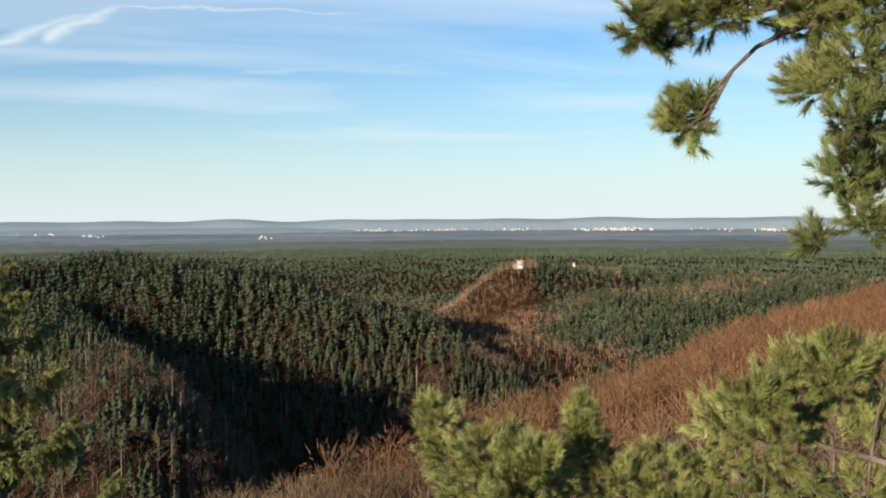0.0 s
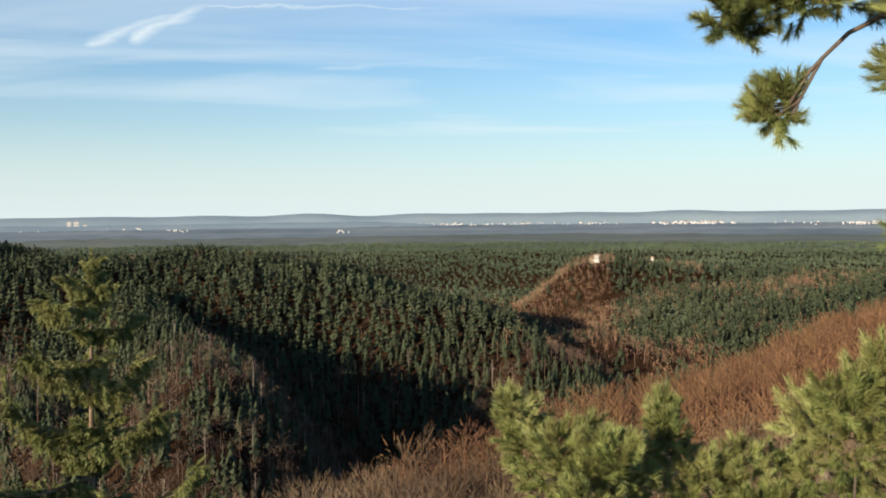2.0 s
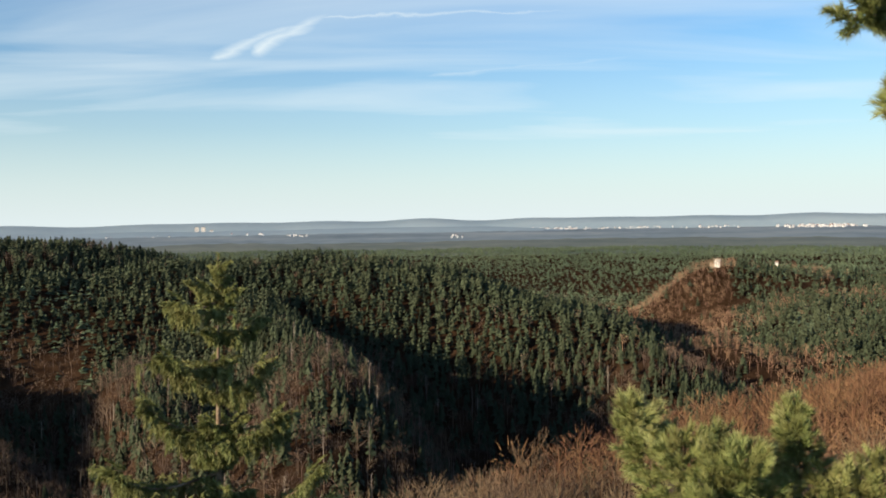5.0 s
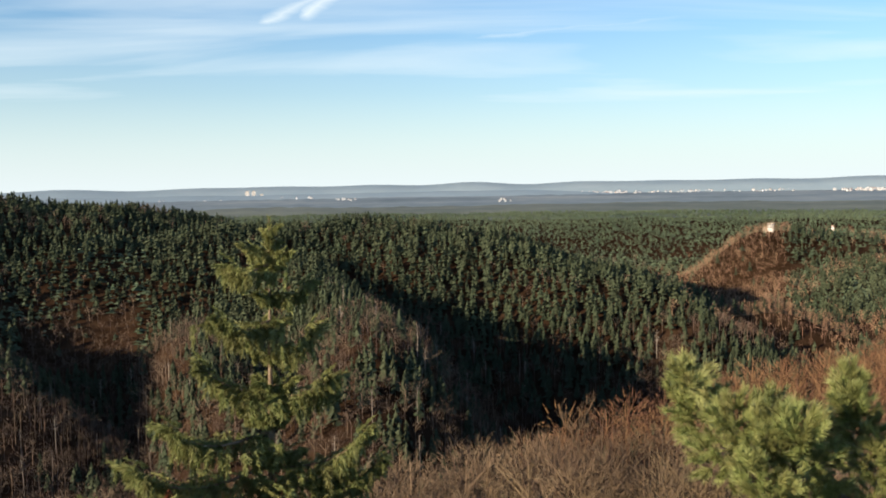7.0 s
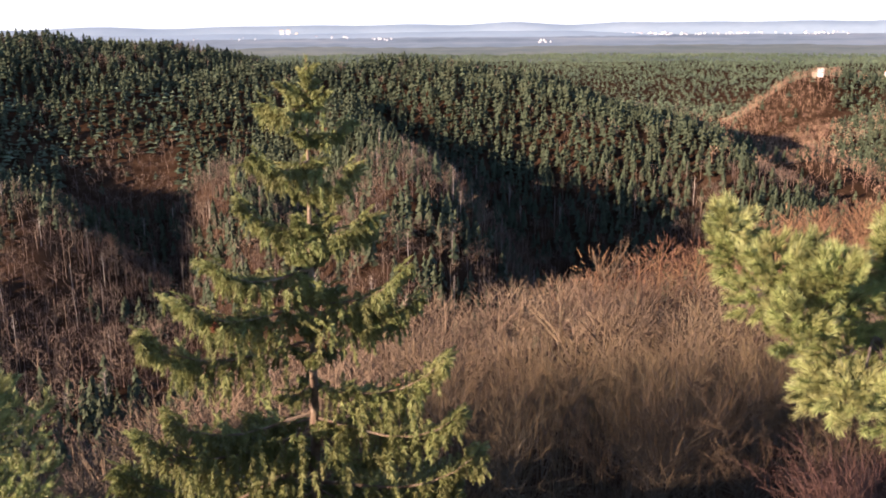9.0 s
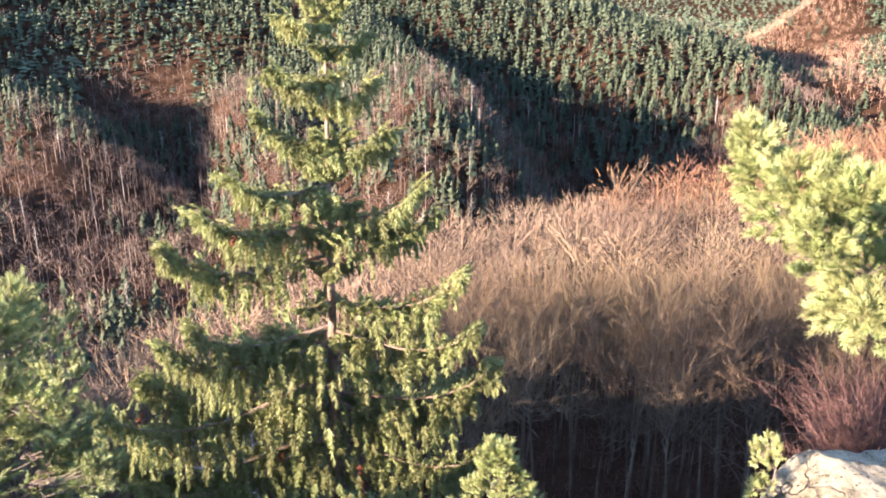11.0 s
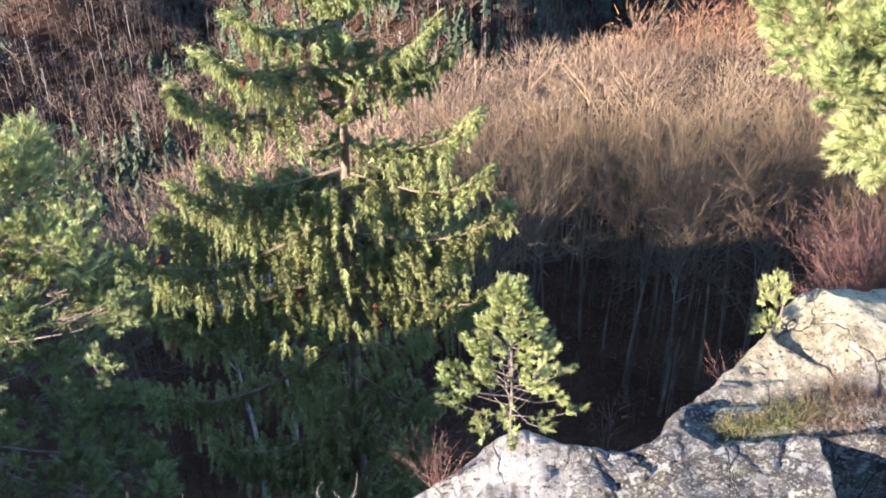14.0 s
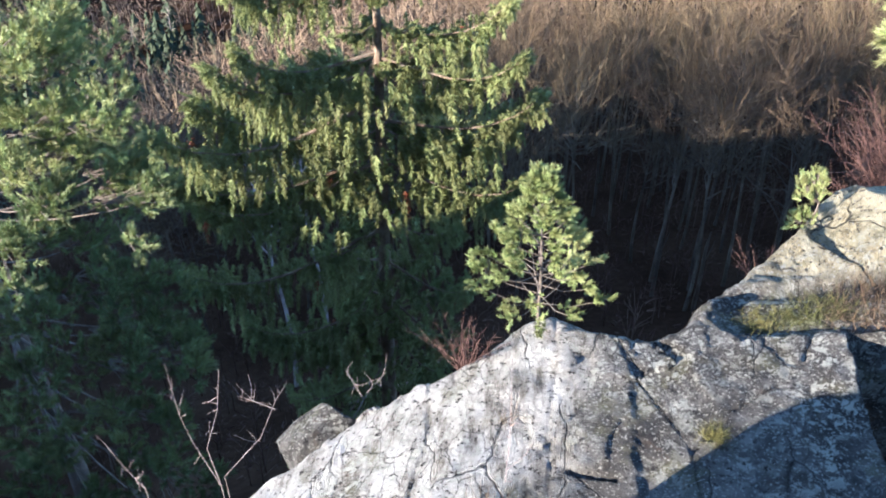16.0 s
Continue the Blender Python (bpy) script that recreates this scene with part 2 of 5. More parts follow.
class Build:
    """Gathers triangles, each lot with a tone of its own."""

    def __init__(self):
        self.V, self.F, self.T, self.n = [], [], [], 0

    def add(self, V, F, tone=0.5):
        V = np.asarray(V, np.float64).reshape(-1, 3)
        self.V.append(V)
        self.F.append(np.asarray(F, np.int64).reshape(-1, 3) + self.n)
        self.T.append(np.broadcast_to(np.asarray(tone, np.float64), (len(V),)))
        self.n += len(V)

    def tube(self, pts, radii, sides=5, tone=0.5):
        """A round tapered stem along the points."""
        pts = np.asarray([tuple(p) for p in pts], float)
        k = len(pts)
        d = np.gradient(pts, axis=0)
        d /= np.linalg.norm(d, axis=1)[:, None] + 1e-9
        ref = np.where(np.abs(d[:, 2:3]) < 0.9, np.array([[0, 0, 1.0]]), np.array([[1.0, 0, 0]]))
        u = np.cross(d, ref)
        u /= np.linalg.norm(u, axis=1)[:, None] + 1e-9
        w = np.cross(d, u)
        a = np.arange(sides) * 2 * np.pi / sides
        R = np.asarray(radii, float)[:, None, None]
        V = pts[:, None] + R * (u[:, None] * np.cos(a)[None, :, None] + w[:, None] * np.sin(a)[None, :, None])
        i, j = np.meshgrid(np.arange(k - 1), np.arange(sides), indexing="ij")
        p, q = i * sides + j, i * sides + (j + 1) % sides
        F = np.concatenate([np.stack([p, q, q + sides], -1).reshape(-1, 3), np.stack([p, q + sides, p + sides], -1).reshape(-1, 3)])
        self.add(V.reshape(-1, 3), F, tone)

    def blades(self, base, tip, width, tone=0.5, rng=None):
        """Slender triangles from each base to its tip."""
        base, tip = np.asarray(base, float), np.asarray(tip, float)
        d = tip - base
        side = np.cross(d, rng.normal(size=d.shape))
        side /= np.linalg.norm(side, axis=1)[:, None] + 1e-9
        w = np.broadcast_to(np.asarray(width, float), (len(base),))[:, None] * 0.5
        V = np.stack([base - side * w, base + side * w, tip], 1).reshape(-1, 3)
        self.add(V, np.arange(len(V)).reshape(-1, 3), np.repeat(np.broadcast_to(tone, (len(base),)), 3))

    def mesh(self, name, mat, smooth=False):
        return raw_mesh(name, np.concatenate(self.V), np.concatenate(self.F), [mat], np.concatenate(self.T), smooth)


def part(name, build, mat, parent, label="", smooth=False):
    ob = new(name, build.mesh(name, mat, smooth) if isinstance(build, Build) else build)
    ob.parent = parent
    return tagged(ob, label)


def thing(name, at, label, category, group=""):
    ob = new(name)
    ob.location = at
    ob.empty_display_size = 0.3
    return tagged(ob, label, category, group)


# ---- the shape of the land ----
def segment_distance(x, y, pts):
    """Distance to a broken line of (x, y, value), and the value at its nearest point."""
    best, val = np.full(np.shape(x), 1e9), np.zeros(np.shape(x))
    for (ax, ay, av), (bx, by, bv) in zip(pts, pts[1:]):
        dx, dy = bx - ax, by - ay
        s = np.clip(((x - ax) * dx + (y - ay) * dy) / (dx * dx + dy * dy), 0, 1)
        d = np.hypot(x - ax - s * dx, y - ay - s * dy)
        near = d < best
        best, val = np.where(near, d, best), np.where(near, av + s * (bv - av), val)
    return best, val


def waves(x, y, size, seed):
    """Soft irregular swells, about -1 to 1."""
    r = np.random.RandomState(seed)
    out = 0
    for k in range(7):
        a, ph, s = r.uniform(0, 2 * np.pi), r.uniform(0, 2 * np.pi), size * r.uniform(0.6, 1.7)
        out = out + np.sin((x * np.cos(a) + y * np.sin(a)) * 2 * np.pi / s + ph)
    return out / 3.2


def plan(az, r, v):
    return (r * math.sin(radians(az)), r * math.cos(radians(az)), v)


VALLEY = [(-420, 300, -84), (-230, 330, -92), (-118, 322, -98), (-60, 238, -99), (0, 210, -100), (58, 262, -103), (80, 335, -106), (112, 410, -107), (142, 500, -108), (178, 640, -111), (206, 780, -110), (215, 880, -104), (190, 980, -90), (120, 1150, -74)]
RAVINE = [(70, 300, 26), (52, 390, 30), (40, 460, 16), (30, 540, 0)]
GULLY = [(-118, 330, 18), (-150, 420, 24), (-215, 470, 18), (-300, 500, 0)]
RIDGE_B = [plan(-32, 600, -43), plan(-14, 640, -34), plan(-6, 640, -31), plan(-1, 610, -33), plan(2, 590, -38), plan(4.2, 570, -45), plan(6.4, 555, -52)]
RIDGE_TAIL = [plan(4.2, 570, -46), plan(6.4, 555, -51), plan(10.3, 530, -54), plan(13.0, 505, -63), plan(14.6, 485, -71), plan(15.6, 470, -75), plan(16.8, 440, -86)]
RIDGE_A = [plan(-75, 700, -40), plan(-55, 720, -22), plan(-42, 700, -12), plan(-26, 700, -13), plan(-18.6, 720, -21), plan(-14.5, 745, -31), plan(-11, 760, -52)]
SPUR_LEFT = [plan(-31, 470, -68), plan(-28, 420, -71), plan(-25, 360, -82), plan(-24, 310, -94)]
# unseen dip, cut so that the low sun reaches the left slope
SUN_DIP = [(-175, 180, 20), (-300, 130, 32), (-460, 60, 34)]
SPUR_MID = [plan(-9, 540, -48), plan(-6.5, 440, -61), plan(-5, 375, -58), plan(-4.6, 335, -58), plan(-5.2, 290, -69), plan(-8, 240, -87)]
# spur added behind the spruce, to shade the side of SPUR_MID
SPUR_SHADE = [plan(-17, 460, -55), plan(-14.5, 350, -67), plan(-13, 285, -81)]
CASTLE = [plan(20.4, 900, -50), plan(24, 930, -54), plan(30, 900, -62)]
KNOLL = [plan(18.8, 545, -79), plan(20.4, 528, -72), plan(22.6, 512, -77)]
PROFILE_R = [0, 0.7, 1.6, 4.0, 6.0, 10, 16, 40, 60, 100, 150, 210, 270, 350, 500]
PROFILE_Z = [-2.6, -2.8, -5.0, -6.2, -10.0, -16.5, -22.5, -31, -36.5, -44, -48.5, -54, -74, -95, -110]


def land(x, y):
    x, y = np.asarray(x, float), np.asarray(y, float)
    r, az = np.hypot(x, y), np.degrees(np.arctan2(x, y))
    base = -67 + 2.5 * waves(x, y, 500, 1) * np.clip(r / 900, 0, 1)
    d, v = segment_distance(x, y, VALLEY)
    k = np.exp(-(d / 115.0) ** 2)
    base = base * (1 - k) + v * k
    for pts, w in ((RIDGE_B, 150), (RIDGE_TAIL, 80), (RIDGE_A, 190), (SPUR_LEFT, 72), (SPUR_MID, 52), (SPUR_SHADE, 40), (KNOLL, 44), (CASTLE, 74)):
        d, v = segment_distance(x, y, pts)
        base = np.maximum(base, -122 + (v + 122) * np.exp(-(d / w) ** 2))
    for pts, w in ((RAVINE, 45), (GULLY, 50), (SUN_DIP, 75)):
        d, v = segment_distance(x, y, pts)
        base = base - v * np.exp(-(d / w) ** 2)
    base = base + 1.6 * waves(x, y, 70, 6) * np.clip((r - 60) / 200, 0, 1)
    # the lookout's own hill, steep to the left, long to the right, whole behind
    s = np.interp(az, [-180, -120, -90, -60, -25, -5, 15, 30, 42, 60, 90, 130, 180], [6, 4, 1.4, 0.75, 0.62, 0.85, 1.0, 1.35, 2.1, 3, 4, 6, 6])
    re = np.where(r > 16, 16 + (r - 16) / s, r)
    hill = np.interp(re, PROFILE_R, PROFILE_Z) + 1.2 * waves(x, y, 60, 2) * np.clip((r - 16) / 60, 0, 1)
    edge = np.interp(az, [-60, -30, -5, 5, 15, 27, 35, 42, 60], [60, 70, 112, 132, 185, 250, 340, 450, 600])
    hill = hill - 0.45 * np.clip(r - edge, 0, 200) * (np.abs(az) < 60)
    hill = hill + np.clip((az - 24) * 0.8, 0, 17) * np.clip((r - 60) / 120, 0, 1) * np.clip((700 - r) / 250, 0, 1)
    back = np.clip((np.abs(az) - 62) / 30, 0, 1) * np.clip(r / 1.5, 0, 1)
    # unseen crest at the left: bumps and dips added to steer sun and shade
    crest = np.where(az < 0, np.interp(r, [0, 0.7, 1.8, 5, 10, 20, 30, 44, 56, 68, 85, 100, 210, 400], [-2.6, -2.8, -4.6, -5.0, -2.9, -1.3, -3.0, 0.6, 0.2, -1.2, -2.2, -1.2, -45, -80]), -1.8 - 0.03 * r)
    behind = np.clip((np.abs(az) - 115) / 30, 0, 1)
    crest = crest * (1 - behind) + (-1.8 - 0.03 * r) * behind
    # a rise added here keeps the low part of the left pine in shade
    shade_knob = np.exp(-((az + 99) / 5.0) ** 2) * np.clip((31 - r) / 6, 0, 1)
    crest = crest - 6.0 * np.clip((-82 - az) / 6, 0, 1) * np.clip((r - 17) / 7, 0, 1) * np.clip((48 - r) / 8, 0, 1) * (1 - shade_knob)
    crest = crest - 1.0 * np.clip((-99 - az) / 4, 0, 1) * np.clip((r - 36) / 6, 0, 1) * np.clip((75 - r) / 10, 0, 1)
    crest = crest + 2.4 * np.exp(-((az + 107) / 7.0) ** 2) * np.exp(-((r - 49) / 8) ** 2)
    crest = crest - 3.5 * np.exp(-((az + 92) / 6.0) ** 2) * np.clip((r - 40) / 10, 0, 1)
    crest = crest - 1.7 * np.clip((az + 100) / 5, 0, 1) * np.clip((-60 - az) / 6, 0, 1) * np.clip((r - 36) / 8, 0, 1) * np.clip((130 - r) / 20, 0, 1)
    crest = crest - 3.2 * np.clip((az + 105.5) / 3, 0, 1) * np.clip((-91 - az) / 4, 0, 1) * np.clip((r - 36) / 8, 0, 1) * np.clip((90 - r) / 20, 0, 1)
    crest = crest + 1.5 * waves(x, y, 15, 19) * np.clip((r - 30) / 15, 0, 1)
    hill = hill * (1 - back) + crest * back
    soft = 8.0 * np.clip(r / 200, 0.02, 1)
    m = np.maximum(hill, base)
    return m + soft * np.log(np.exp((hill - m) / soft) + np.exp((base - m) / soft)) - soft * 0.2


def make_ground():
    rad = np.concatenate([[0.0], np.geomspace(0.4, 4900, 190)])
    az = np.radians(np.concatenate([np.arange(-50, 55, 0.6), np.arange(55, 310, 3.0)]))
    R, A = np.meshgrid(rad, az, indexing="ij")
    X, Y = R * np.sin(A), R * np.cos(A)
    Z = land(X, Y)
    n, m = R.shape
    i, j = np.meshgrid(np.arange(n - 1), np.arange(m), indexing="ij")
    p, q = i * m + j, i * m + (j + 1) % m
    F = np.stack([p, q, q + m, p + m], -1).reshape(-1, 4)[:, ::-1]
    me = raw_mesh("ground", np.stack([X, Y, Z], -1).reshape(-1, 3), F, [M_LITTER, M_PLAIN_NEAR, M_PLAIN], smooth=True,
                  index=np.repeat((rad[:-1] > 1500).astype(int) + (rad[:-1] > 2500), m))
    return tagged(new("ground", me), "brown leaf-littered slopes and valley floor running out to a plain", "ground", kind="structure")


make_ground()


def hazy_hills(name, r0, base, height, az0, az1, seed, label):
    """A low line of hills closing the plain."""
    A = np.radians(np.linspace(az0, az1, 220))
    rows = []
    h = height * (0.72 + 0.06 * waves(A * 1000, A * 0, 420, seed) + 0.07 * waves(A * 1000, A * 0, 110, seed + 1)) * np.clip(np.minimum(A - A[0], A[-1] - A) / 0.1, 0, 1)
    for k, f in ((-220, 0.0), (-110, 0.45), (0, 1.0), (90, 0.6)):
        rows.append(np.stack([(r0 + k) * np.sin(A), (r0 + k) * np.cos(A), base + np.maximum(h, 0) * f], -1))
    V = np.concatenate(rows)
    m = len(A)
    i, j = np.meshgrid(np.arange(3), np.arange(m - 1), indexing="ij")
    p = i * m + j
    F = np.stack([p, p + 1, p + m + 1, p + m], -1).reshape(-1, 4)[:, ::-1]
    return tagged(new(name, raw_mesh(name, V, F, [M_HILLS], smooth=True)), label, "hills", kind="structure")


hazy_hills("backdrop_1", 4780, -70, 80, -60, 70, 5, "far hills along the horizon, painted haze-blue")
hazy_hills("backdrop_2", 4300, -70, 32, -60, 12, 8, "low hills beyond the plain, painted haze-grey")


# ---- woods ----
def conifer_shape(rng, count, slim, wide=0.4):
    """A ragged cone of drooping boughs set at uneven heights round a stem."""
    b = Build()
    f = np.sort(rng.uniform(0, 1, count))
    a = np.arange(count) * 2.4 + rng.normal(0, 0.35, count)
    z = 0.16 + 0.80 * f
    r = (slim * (1 - f) ** 0.75 + 0.03) * rng.uniform(0.7, 1.25, count)
    w = wide * (1 + 0.4 * f)
    top = np.stack([0 * z, 0 * z, np.minimum(z + 0.13, 1.0)], -1)
    p = [np.stack([r * np.cos(a + s * w), r * np.sin(a + s * w), z - 0.03 + rng.uniform(-0.02, 0.02, count)], -1) for s in (-1, 1)]
    b.add(np.stack([top, p[0], p[1]], 1).reshape(-1, 3), np.arange(3 * count).reshape(-1, 3))
    if count > 30:
        b.tube([(0, 0, 0), (0, 0, 1.0)], [0.014, 0.002], 3)
    return np.concatenate(b.V), np.concatenate(b.F)


def crown_shape(rng, n, width, wide=0.55):
    """A bare broadleaf tree: a trunk, a few limbs and a haze of fine upward twigs."""
    b = Build()
    b.tube([(0, 0, 0), (0.01, 0, 0.45), (0, 0.01, 0.8)], [0.014, 0.010, 0.003], 3)
    limbs = rng.uniform(0, 2 * np.pi, 4)
    for a in limbs:
        h, l = rng.uniform(0.35, 0.6), rng.uniform(0.16, 0.3) * wide / 0.55
        b.tube([(0, 0, h), (l * math.cos(a), l * math.sin(a), h + 0.28)], [0.008, 0.002], 3)
    # twigs fill a rounded crown and point away from its heart
    d = rng.normal(size=(n, 3))
    d /= np.linalg.norm(d, axis=1)[:, None]
    base = d * (rng.uniform(0.15, 1.0, (n, 1)) ** 0.5) * np.array([wide * 0.5, wide * 0.5, 0.27]) + np.array([0, 0, 0.62])
    k = 1.0 if width > 0.02 else 0.75
    out = (d * rng.uniform(0.05, 0.13, (n, 1)) + np.array([0, 0, 0.035]) + rng.normal(0, 0.035, (n, 3))) * k
    b.blades(base, base + out, width, rng=rng)
    return np.concatenate(b.V), np.concatenate(b.F)


def birch_shape(rng):
    b = Build()
    b.tube([(0, 0, 0), (rng.normal(0, 0.015), 0, 0.5), (rng.normal(0, 0.03), 0, 0.98)], [0.014, 0.011, 0.003], 4)
    n = 34
    z = rng.uniform(0.55, 0.95, n)
    a = rng.uniform(0, 6.28, n)
    base = np.stack([0 * z, 0 * z, z], -1)
    b.blades(base, base + np.stack([np.cos(a) * 0.1, np.sin(a) * 0.1, rng.uniform(0.02, 0.12, n)], -1), 0.008, rng=rng)
    return np.concatenate(b.V), np.concatenate(b.F)


def scatter(rng, r0, r1, az0, az1, gap):
    """Jittered places between two distances and two headings."""
    x0 = r1
    g = np.arange(-x0, x0, gap)
    X, Y = np.meshgrid(g, g)
    X = X + rng.uniform(-0.45, 0.45, X.shape) * gap
    Y = Y + rng.uniform(-0.45, 0.45, Y.shape) * gap
    r, a = np.hypot(X, Y), np.degrees(np.arctan2(X, Y))
    ok = (r > r0) & (r <= r1) & (a > az0) & (a < az1)
    return X[ok], Y[ok]


def wood(name, shapes, X, Y, height, mat, rng, label):
    """One body of woodland: every tree stands on the land."""
    Z = land(X, Y)
    pick = rng.randint(len(shapes), size=len(X))
    H = height * rng.uniform(0.62, 1.28, len(X))
    yaw, tone = rng.uniform(0, 2 * np.pi, len(X)), rng.uniform(0, 1, len(X))
    Vs, Fs, Ts, n = [], [], [], 0
    for k, (V, F) in enumerate(shapes):
        s = np.where(pick == k)[0]
        if not len(s):
            continue
        c, sn = np.cos(yaw[s])[:, None], np.sin(yaw[s])[:, None]
        h = H[s][:, None]
        P = np.stack([(V[:, 0] * c - V[:, 1] * sn) * h + X[s][:, None], (V[:, 0] * sn + V[:, 1] * c) * h + Y[s][:, None], V[:, 2] * h + Z[s][:, None] - 0.2], -1)
        Vs.append(P.reshape(-1, 3))
        Fs.append((F[None] + (np.arange(len(s)) * len(V))[:, None, None]).reshape(-1, 3) + n)
        Ts.append(np.repeat(tone[s], len(V)))
        n += len(s) * len(V)
    me = raw_mesh(name, np.concatenate(Vs), np.concatenate(Fs), [mat], np.concatenate(Ts))
    return tagged(new(name, me), label, "woods", kind="stuff")


def broadleaf_share(x, y):
    """How much of the wood is bare broadleaf at a place."""
    r, az = np.hypot(x, y), np.degrees(np.arctan2(x, y))
    z = land(x, y)
    share = np.clip(0.12 + 0.35 * waves(x, y, 160, 11), 0.03, 0.6)
    share = np.where((z < -70) & (r < 470), np.clip(0.62 + 0.5 * waves(x, y, 120, 12), 0.1, 1), share)
    share = np.where((r < 330) & (az < 4), np.clip(0.92 + 0.35 * waves(x, y, 90, 13), 0.55, 1), share)
    share = np.where((az > -11) & (az < 5) & (r > 200) & (r < 430), np.clip(0.72 + 0.45 * waves(x, y, 60, 15), 0.1, 1.0), share)
    share = np.where((z > -74) & (r > np.where(az > -12, 425, 260)) & (az < 12), np.clip(0.02 + 0.2 * waves(x, y, 70, 14), 0.0, 0.35), share)
    share = np.where((r < 190) & (az > -14), 1.0, share)
    dc = np.hypot(x - 282, y - 815)
    share = np.where((az < 21.4 + 0.7 * waves(x, y, 60, 3)) & (az > 15.0) & (dc < 125 + 10 * waves(x, y, 50, 18)) & (r < 925), 0.96, share)
    dk = np.hypot(x - 185, y - 492)
    share = np.where((dk < 62 + 8 * waves(x, y, 45, 8)) & (az > 17), 0.85, share)
    da, _ = segment_distance(x, y, RIDGE_A)
    share = np.where((da < 70) & (az < -12), np.clip(0.12 + 0.3 * waves(x, y, 90, 16), 0.0, 0.7), share)
    share = np.where((az < -19.5) & (az > -26) & (r > 478) & (r < 532 + 6 * waves(x, y, 40, 4)), 0.9, share)
    return share


def plateau(x, y):
    """1 on the level land behind the near ridge, 0 on the ridges."""
    d, _ = segment_distance(x, y, RIDGE_B)
    da, _ = segment_distance(x, y, RIDGE_A)
    az = np.degrees(np.arctan2(x, y))
    return np.clip((np.minimum(d, da) - 90) / 60, 0, 1) * np.clip((y - 500) / 80, 0, 1) * np.where(az > 17, 0.55, 1.0) * (az > -8) + ((az > -30) & (az < -18.5) & (np.hypot(x, y) > 430)) * (np.hypot(x, y) < 590) * (0.55 + 0.35 * waves(x, y, 80, 9))


def own_slope(x, y):
    r, az = np.hypot(x, y), np.degrees(np.arctan2(x, y))
    far = np.interp(az, [-40, -30, -5, 5, 15, 27, 35, 42, 60], [90, 100, 125, 145, 200, 270, 380, 480, 600])
    return (r < far) & (az > -40)


def make_woods():
    rng = np.random.RandomState(4)
    fir = [conifer_shape(rng, 40, rng.uniform(0.15, 0.21), 0.5) for _ in range(9)]
    fir_far = [conifer_shape(rng, 22, rng.uniform(0.21, 0.28), 0.75) for _ in range(7)]
    pine_far = [conifer_shape(rng, 9, rng.uniform(0.48, 0.62), 0.85) for _ in range(6)]
    bare = [crown_shape(rng, 84, 0.012, rng.uniform(0.5, 0.7)) for _ in range(7)]
    bare_far = [crown_shape(rng, 24, 0.036, rng.uniform(0.5, 0.7)) for _ in range(5)]
    brush = [crown_shape(rng, 14, 0.03, rng.uniform(0.5, 0.7)) for _ in range(5)]
    # the valley and the facing slopes
    X, Y = scatter(rng, 75, 480, -44, 50, 4.2)
    keep = ~own_slope(X, Y)
    X, Y = X[keep], Y[keep]
    leafy = rng.uniform(size=len(X)) < broadleaf_share(X, Y)
    thick = leafy & (rng.uniform(size=len(X)) < 0.72)
    wood("conifer_wood", fir, X[~leafy], Y[~leafy], 10.5, M_CONIFER, rng, "dark green spruce and fir wood on the facing slopes")
    wood("bare_wood", bare, X[thick], Y[thick], 10.5, M_BARE, rng, "leafless brown broadleaf wood in the valley")
    # pale-stemmed birches among them
    X, Y = scatter(rng, 120, 470, -36, 15, 22)
    keep = ~own_slope(X, Y) & (land(X, Y) < -60)
    stems = [birch_shape(rng) for _ in range(5)]
    wood("birch_wood", stems, X[keep], Y[keep], 12.5, M_STEMS, rng, "pale slender stems of leafless birches in the valley wood")
    X, Y = scatter(rng, 480, 1000, -42, 50, 4.9)
    keep = ~own_slope(X, Y)
    X, Y = X[keep], Y[keep]
    leafy = rng.uniform(size=len(X)) < broadleaf_share(X, Y)
    open_wood = plateau(X, Y) > rng.uniform(0.2, 0.8, len(X))
    wood("conifer_wood", fir_far, X[~leafy & ~open_wood], Y[~leafy & ~open_wood], 9.5, M_CONIFER, rng, "dark conifer wood on the wooded ridges")
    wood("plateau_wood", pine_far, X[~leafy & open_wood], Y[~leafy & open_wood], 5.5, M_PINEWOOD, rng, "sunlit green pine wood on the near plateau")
    red = leafy & (np.degrees(np.arctan2(X, Y)) > 13)
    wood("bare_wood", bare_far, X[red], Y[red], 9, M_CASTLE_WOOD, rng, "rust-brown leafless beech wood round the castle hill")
    wood("bare_wood", bare_far, X[leafy & ~red], Y[leafy & ~red], 9, M_BARE, rng, "grey-brown leafless wood on the far ridge")
    X, Y = scatter(rng, 1000, 1900, -40, 50, 8.2)
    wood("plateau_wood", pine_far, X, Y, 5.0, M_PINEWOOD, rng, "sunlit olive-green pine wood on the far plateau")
    # the lookout's own slope, running on to the right
    bare_near = [crown_shape(rng, 230, 0.0054, rng.uniform(0.5, 0.65)) for _ in range(7)]
    X, Y = scatter(rng, 74, 135, -34, 54, 3.7)
    keep = own_slope(X, Y)
    wood("beech_wood", bare_near, X[keep], Y[keep], 12, M_BEECH, rng, "beige-brown leafless beech crowns below the lookout")
    X, Y = scatter(rng, 135, 600, -4, 54, 4.3)
    keep = own_slope(X, Y)
    wood("beech_wood", bare, X[keep], Y[keep], 11.5, M_RUST, rng, "rust-brown leafless beech wood on the near hillside")
    # undergrowth on the shaded floor below the rock
    X, Y = scatter(rng, 19, 72, -42, 36, 1.55)
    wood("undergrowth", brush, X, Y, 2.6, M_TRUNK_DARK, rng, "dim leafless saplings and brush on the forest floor")
